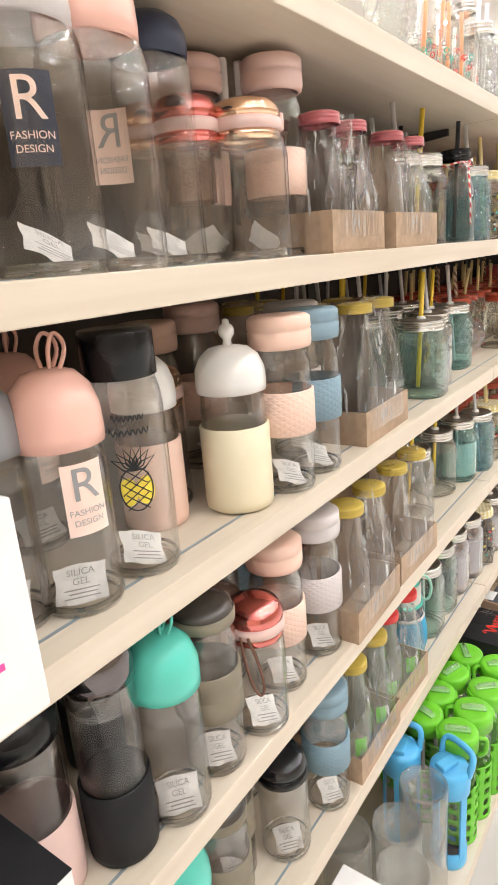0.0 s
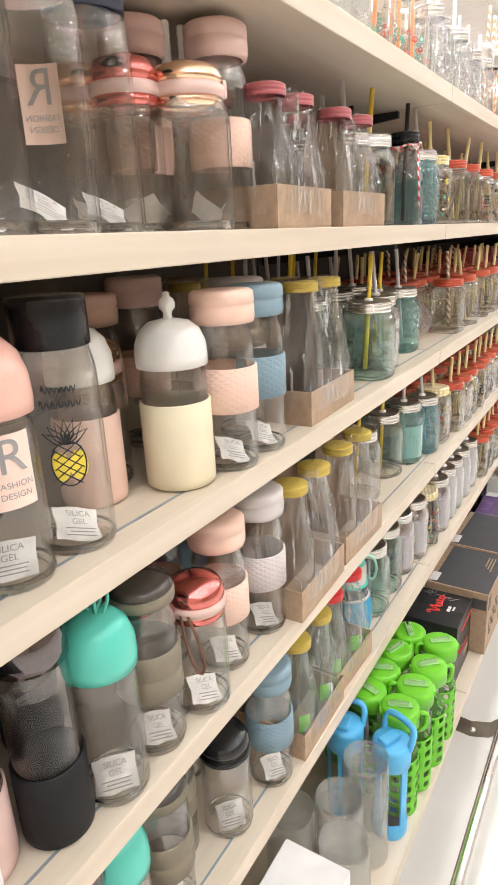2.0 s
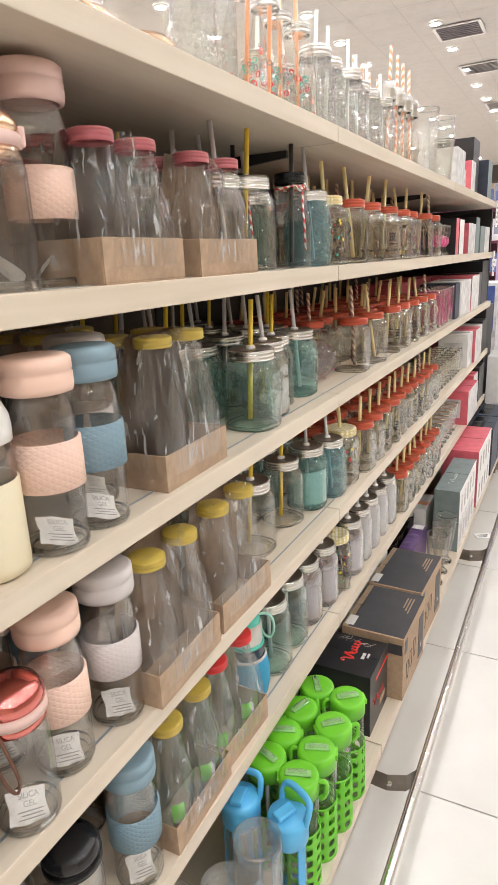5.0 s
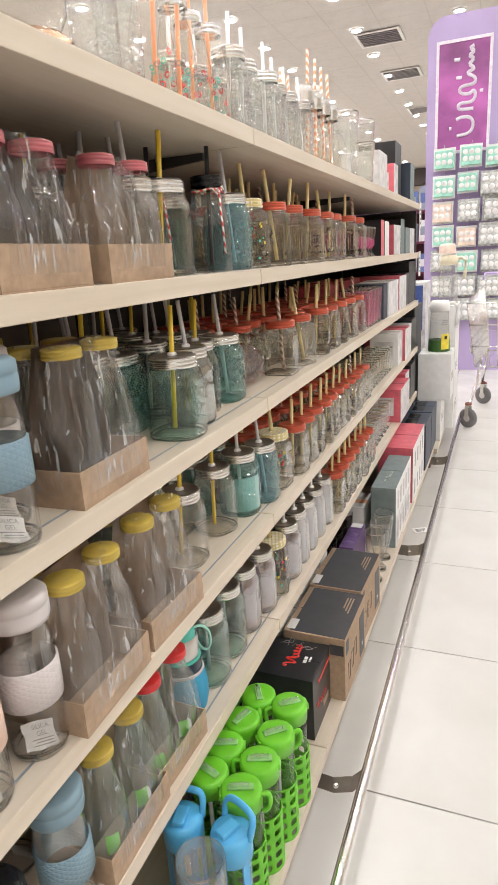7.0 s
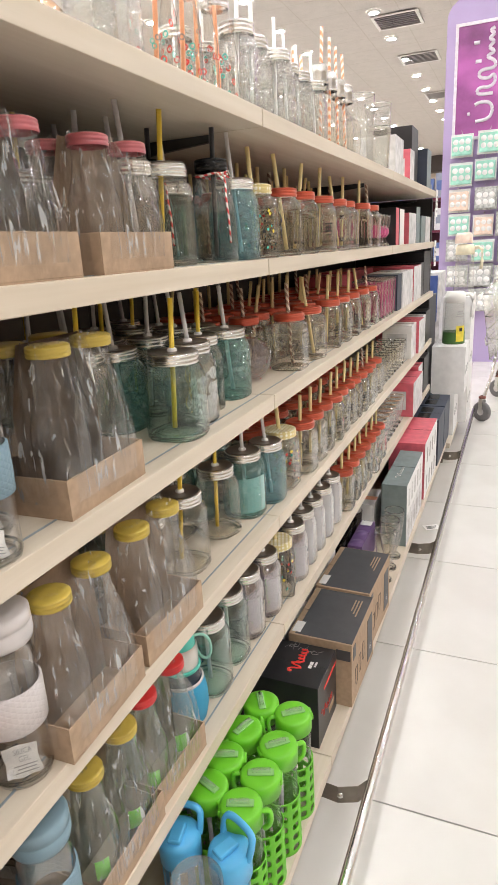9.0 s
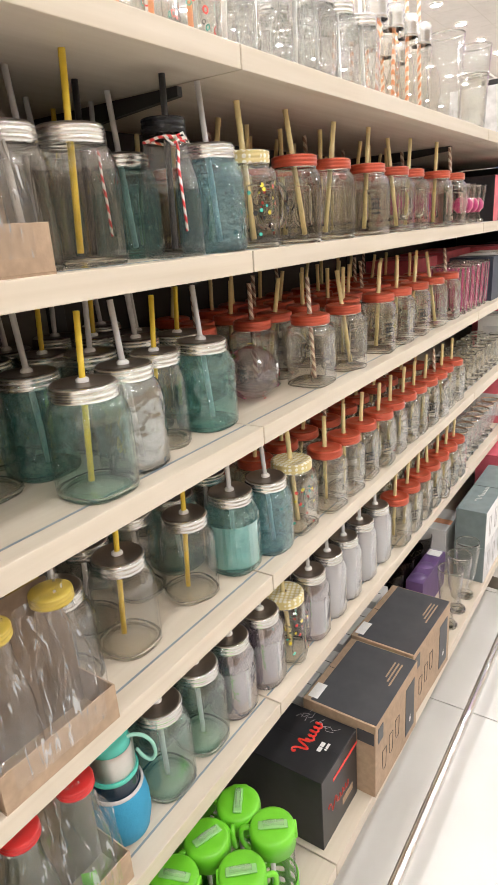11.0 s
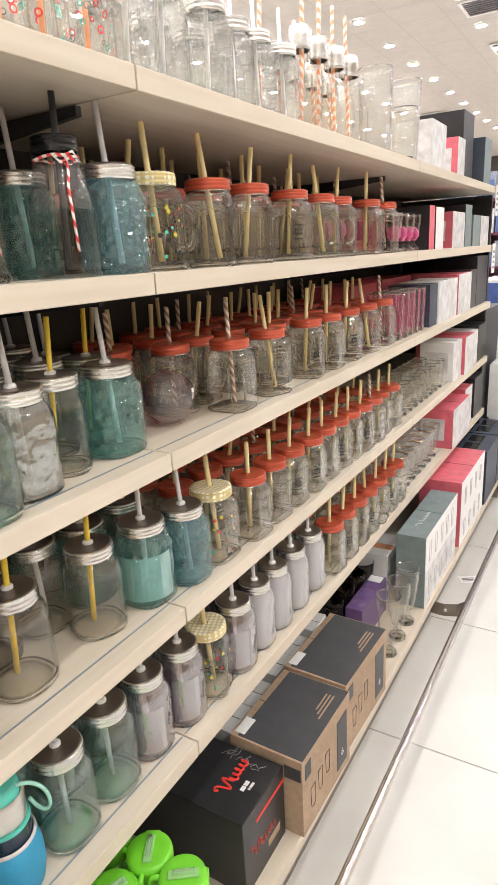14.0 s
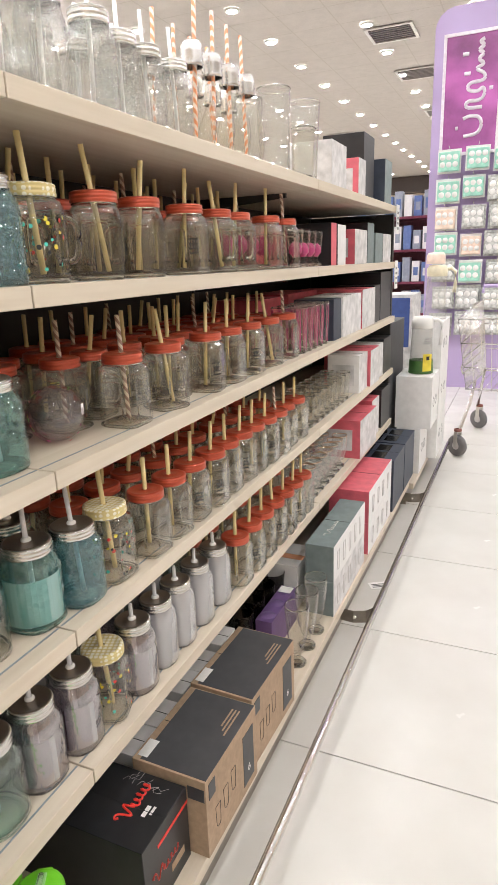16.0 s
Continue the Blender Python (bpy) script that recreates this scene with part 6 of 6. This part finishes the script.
part("panel", block(-0.28, 3.296, 0.7, -0.08, 3.2998, 1.0), solid("blue_card", (0.06, 0.1, 0.3), 0.4), e)

# ---------------------------------------------------------------- lavender display board with hanging packs
sg = thing("display_board", None, "tall lavender display board with a framed magenta poster and hooks", "sign")
bm = bmesh.new()
prof = [(-0.34, 0.0), (-0.34, 3.10)] + [(-0.34 + 0.16 * (1 - math.cos(a)), 3.10 + 0.16 * math.sin(a)) for a in (0.3, 0.7, 1.1, 1.5)] + [(0.60, 3.26)] + [(0.62 + 0.16 * math.sin(a), 3.10 + 0.16 * math.cos(a)) for a in (0.1, 0.5, 0.9, 1.3)] + [(0.78, 3.0), (0.78, 0.0)]
fc = bm.faces.new([bm.verts.new((px, 5.64, pz)) for px, pz in prof])
ex = bmesh.ops.extrude_face_region(bm, geom=[fc])
bmesh.ops.translate(bm, verts=[v for v in ex["geom"] if isinstance(v, bmesh.types.BMVert)], vec=(0, 0.10, 0))
bmesh.ops.recalc_face_normals(bm, faces=bm.faces[:])
part("board", bm, LAVENDER, sg)
fr = part("poster_frame", join(block(-0.26, 5.61, 2.09, -0.235, 5.64, 3.05), block(0.205, 5.61, 2.09, 0.23, 5.64, 3.05), block(-0.235, 5.61, 3.025, 0.205, 5.64, 3.05), block(-0.235, 5.61, 2.09, 0.205, 5.64, 2.115)), solid("pale_frame", (0.8, 0.74, 0.8), 0.4), sg, "pale lilac poster frame")
ps = part("poster", block(-0.235, 5.622, 2.115, 0.205, 5.64, 3.025), MAGENTA, sg, "magenta poster with pale vertical script")
PALE = solid("pale_script", (0.72, 0.66, 0.74), 0.4)


def stroke(pts, r):
    fine = [Vector((a, 0, b)) for a, b in pts]
    for _ in range(3):
        nxt = [fine[0]]
        for a, b in zip(fine, fine[1:]):
            nxt += [a * 0.75 + b * 0.25, a * 0.25 + b * 0.75]
        fine = nxt + [fine[-1]]
    return stand(tube(fine, r, 6), pose(0, 5.62, 0))


for pts in ([(0.07, 2.98), (0.03, 2.96), (0.08, 2.93), (0.02, 2.90), (0.08, 2.87), (0.02, 2.83), (0.09, 2.79), (0.0, 2.76), (0.09, 2.72), (0.09, 2.66), (-0.04, 2.66), (-0.05, 2.60), (0.04, 2.58), (0.08, 2.62), (0.10, 2.56), (0.06, 2.51), (-0.05, 2.52), (-0.06, 2.46), (0.08, 2.46)],
            [(-0.07, 2.38), (-0.02, 2.40), (0.06, 2.39), (0.09, 2.33), (0.06, 2.25), (-0.06, 2.24)], [(-0.08, 2.73), (-0.03, 2.73)], [(0.13, 2.60), (0.16, 2.60)], [(-0.10, 2.88), (-0.05, 2.88)], [(-0.13, 2.31), (-0.11, 2.31)]):
    part("script_stroke", stroke(pts, 0.016), PALE, ps)


def hung_pack(m, name, w, h, d=0.05):
    def make():
        e = thing("hanging_pack", None, name, "pack", "hanging packs")
        part("card", block(-w / 2, -0.004, -h, w / 2, 0.0, 0.0, 0.001), CARDWHITE if m is not GREYPACK else GREYPACK, e)
        part("blister", block(-w * 0.44, -d, -h * 0.92, w * 0.44, -0.004, -h * 0.12, 0.008), m, e)
        part("hook", tube([(0, 0.07, 0.004), (0, -d - 0.02, 0.006), (0, -d - 0.03, 0.02)], 0.003, 6), CHROME, e)
        for k in range(2):
            for q in range(3):
                part("content", stand(lathe([(0.0005, 0.006), (w * 0.1, 0.005), (w * 0.12, 0.0)], 12), pose(-w * 0.27 + w * 0.27 * q, -d, -h * (0.35 + 0.3 * k), 90)), CARDWHITE, e)
        return e
    return make


PK = (("pack_mint", hung_pack(MINTPACK, "mint green hanging blister pack", 0.20, 0.20)), ("pack_peach", hung_pack(PEACHPACK, "peach and white hanging blister pack", 0.19, 0.20)), ("pack_grey", hung_pack(GREYPACK, "clear hanging blister pack of small lids", 0.215, 0.215)))
for r_ in range(7):
    for c_ in range(4):
        kx = 0 if r_ < 2 and (r_ + c_) % 3 else (2 if c_ % 3 == 2 or r_ > 4 else (r_ * 2 + c_) % 3)
        put(PK[kx][0], PK[kx][1], -0.16 + 0.228 * c_ + 0.012 * math.sin(r_ * 3 + c_), 5.575 - 0.02 * ((r_ + c_) % 2), 2.14 - 0.235 * r_ + 0.012 * math.sin(r_ * 5 + c_ * 2.3), 9 * math.sin(r_ * 2.1 + c_ * 1.7), 1.0 + 0.05 * math.sin(r_ + 3 * c_))

# ---------------------------------------------------------------- shopping trolley
ct = thing("shopping_trolley", pose(0.50, 3.72, 0, 0, 0, -6), "chrome wire shopping trolley with grey castors", "trolley")


def wire(pts, r=0.0025):
    return tube(pts, r, 6)


W0, W1, L0, L1, B0, B1 = 0.20, 0.26, -0.33, 0.40, 0.43, 0.93


def corner(sx, f, z):
    t_ = (z - B0) / (B1 - B0)
    return (sx * (W0 + (W1 - W0) * t_), L0 - 0.06 * t_ + f * (L1 - L0 + 0.10 * t_), z - 0.10 * t_ * (0.6 - f) * (1 if f < 0.6 else 0))


rims = []
for z, r in ((B1, 0.006), (B0 + 0.33, 0.0045), (B0 + 0.16, 0.0035), (B0, 0.005)):
    part("basket_rim", tube([corner(-1, 0, z), corner(1, 0, z), corner(1, 1, z), corner(-1, 1, z)], r, 6, True), CHROME, ct)
for k in range(25):
    f = k / 24
    for sx in (-1, 1):
        part("wire", wire([corner(sx, f, B0), corner(sx, f, B1)], 0.0022), CHROME, ct)
for k in range(9):
    f = -1 + k / 4
    part("wire", wire([(corner(1, 0, B0)[0] * f, L0, B0), (corner(1, 0, B1)[0] * f, corner(1, 0, B1)[1], corner(1, 0, B1)[2])], 0.0022), CHROME, ct)
    part("wire", wire([(W0 * f, L0, B0), (W0 * f, L1, B0)], 0.0022), CHROME, ct)
part("handlebar", tube([(-0.27, L1 + 0.06, 0.98), (-0.27, L1 + 0.10, 1.02), (0.27, L1 + 0.10, 1.02), (0.27, L1 + 0.06, 0.98)], 0.012, 8), LAVENDER, ct)
part("side_hoop", tube([(-W0 - 0.03, L0 + 0.03, 0.62), (-W0 - 0.035, L0, 0.56), (-W0 - 0.03, L0 + 0.03, 0.52), (-W0 - 0.03, L1, 0.52), (-W0 - 0.03, L1, 0.64)], 0.006, 6, True), CHROME, ct)
for sx in (-1, 1):
    part("leg", tube([(sx * 0.2, L1 - 0.05, 0.45), (sx * 0.21, L1 - 0.12, 0.3), (sx * 0.24, L1 - 0.02, 0.16)], 0.011, 8), CHROME, ct)
    part("leg", tube([(sx * 0.2, L0 + 0.30, 0.43), (sx * 0.20, L0 + 0.16, 0.3), (sx * 0.215, L0 - 0.02, 0.18), (sx * 0.215, L0 - 0.04, 0.155)], 0.011, 8), CHROME, ct)
    for yy in (L0 - 0.04, L1 - 0.02):
        w_ = part("castor", stand(lathe([(0.02, -0.016), (0.056, -0.016), (0.068, -0.011), (0.070, 0.0), (0.068, 0.011), (0.056, 0.016), (0.02, 0.016)], 26), pose(sx * 0.225, yy, 0.07, 0, 90, 62)), RUBBER, ct, "grey rubber castor wheel")
        part("hub", stand(lathe([(0.0005, -0.019), (0.02, -0.018), (0.034, -0.013), (0.034, 0.013), (0.02, 0.018), (0.0005, 0.019)], 20), pose(sx * 0.225, yy, 0.07, 0, 90, 62)), GREYS, w_)
        part("fork", stand(join(block(-0.022, -0.014, 0.066, -0.019, 0.014, 0.16), block(0.019, -0.014, 0.066, 0.022, 0.014, 0.16), block(-0.022, -0.014, 0.157, 0.022, 0.014, 0.163)), pose(sx * 0.225, yy, 0, 0, 0, 62)), STEEL, w_)
        part("collar", stand(lathe([(0.012, 0.16), (0.024, 0.164), (0.024, 0.178), (0.012, 0.182)], 16), pose(sx * 0.225, yy, 0)), solid("rust_collar", (0.22, 0.07, 0.05), 0.6), w_)

# ---------------------------------------------------------------- far shop fittings
fg = thing("far_shelving", None, "dark red shop shelving filled with small blue packs", "shelving")
part("back", block(-1.3, 6.6, 0, -0.36, 6.7, 1.75), solid("wine_red_panel", (0.10, 0.015, 0.03), 0.5), fg)
for k in range(5):
    part("shelf_board", block(-1.3, 6.3, 0.3 + 0.33 * k, -0.36, 6.6, 0.325 + 0.33 * k), solid("wine_red_board", (0.16, 0.02, 0.05), 0.5), fg)
pack_m = (solid("far_blue", (0.12, 0.18, 0.4), 0.4), CARDWHITE, solid("far_steel", (0.3, 0.33, 0.4), 0.3))
for k in range(5):
    for q in range(9):
        carton("small_pack", -1.28 + 0.1 * q, 6.33, 0.326 + 0.33 * k, -1.2 + 0.1 * q, 6.45, 0.326 + 0.33 * k + 0.22 + 0.03 * math.sin(q * 2 + k), pack_m[(q * 2 + k) % 3], "small blue and white card pack on a far shelf", "pack", "far packs", [("side", 0.2, 0.3, 0.8, 0.7, pack_m[(q + k) % 3])])
for k in range(4):
    e = thing("far_display", pose(-2.6 + 1.5 * k, 15.0 + 1.3 * (k % 2), 0), "distant low shop display of pale goods", "display", "far displays")
    part("table", block(-0.6, -0.4, 0, 0.6, 0.4, 0.9, 0.01), solid("far_wood", (0.4, 0.28, 0.18), 0.5), e)
    for q in range(6):
        part("goods", block(-0.55 + 0.19 * q, -0.35, 0.9, -0.40 + 0.19 * q, 0.3, 1.3 + 0.15 * math.sin(q * 2.3 + k), 0.01), (CARDPHOTO, PEACHPACK, CARDWHITE)[(q + k) % 3], e)

# ---------------------------------------------------------------- floor tiles
TX0, TY0, TS = 0.04, 0.055, 0.60
me_t = bpy.data.meshes.new("tile")
bm = block(-TS / 2 + 0.002, -TS / 2 + 0.002, -0.006, TS / 2 - 0.002, TS / 2 - 0.002, 0.0, 0.0008)
bm.to_mesh(me_t)
bm.free()
me_t.materials.append(TILE)
rest = bmesh.new()
for i in range(-15, 15):
    for j in range(-11, 40):
        cx, cy = TX0 + TS * (i + 0.5), TY0 + TS * (j + 0.5)
        if abs(cx) > 8.9 or cy > 23.9 or cy < -5.9:
            continue
        if -1 <= i <= 5 and -5 <= j <= 18:
            o = new("tile", me_t)
            o.location = (cx, cy, 0)
            o.parent = floor
        else:
            h = TS / 2 - 0.002
            rest.faces.new([rest.verts.new((cx + a * h, cy + b * h, 0)) for a, b in ((-1, -1), (1, -1), (1, 1), (-1, 1))])
tagged(part("floor_tiles", rest, TILE, floor), kind="stuff")
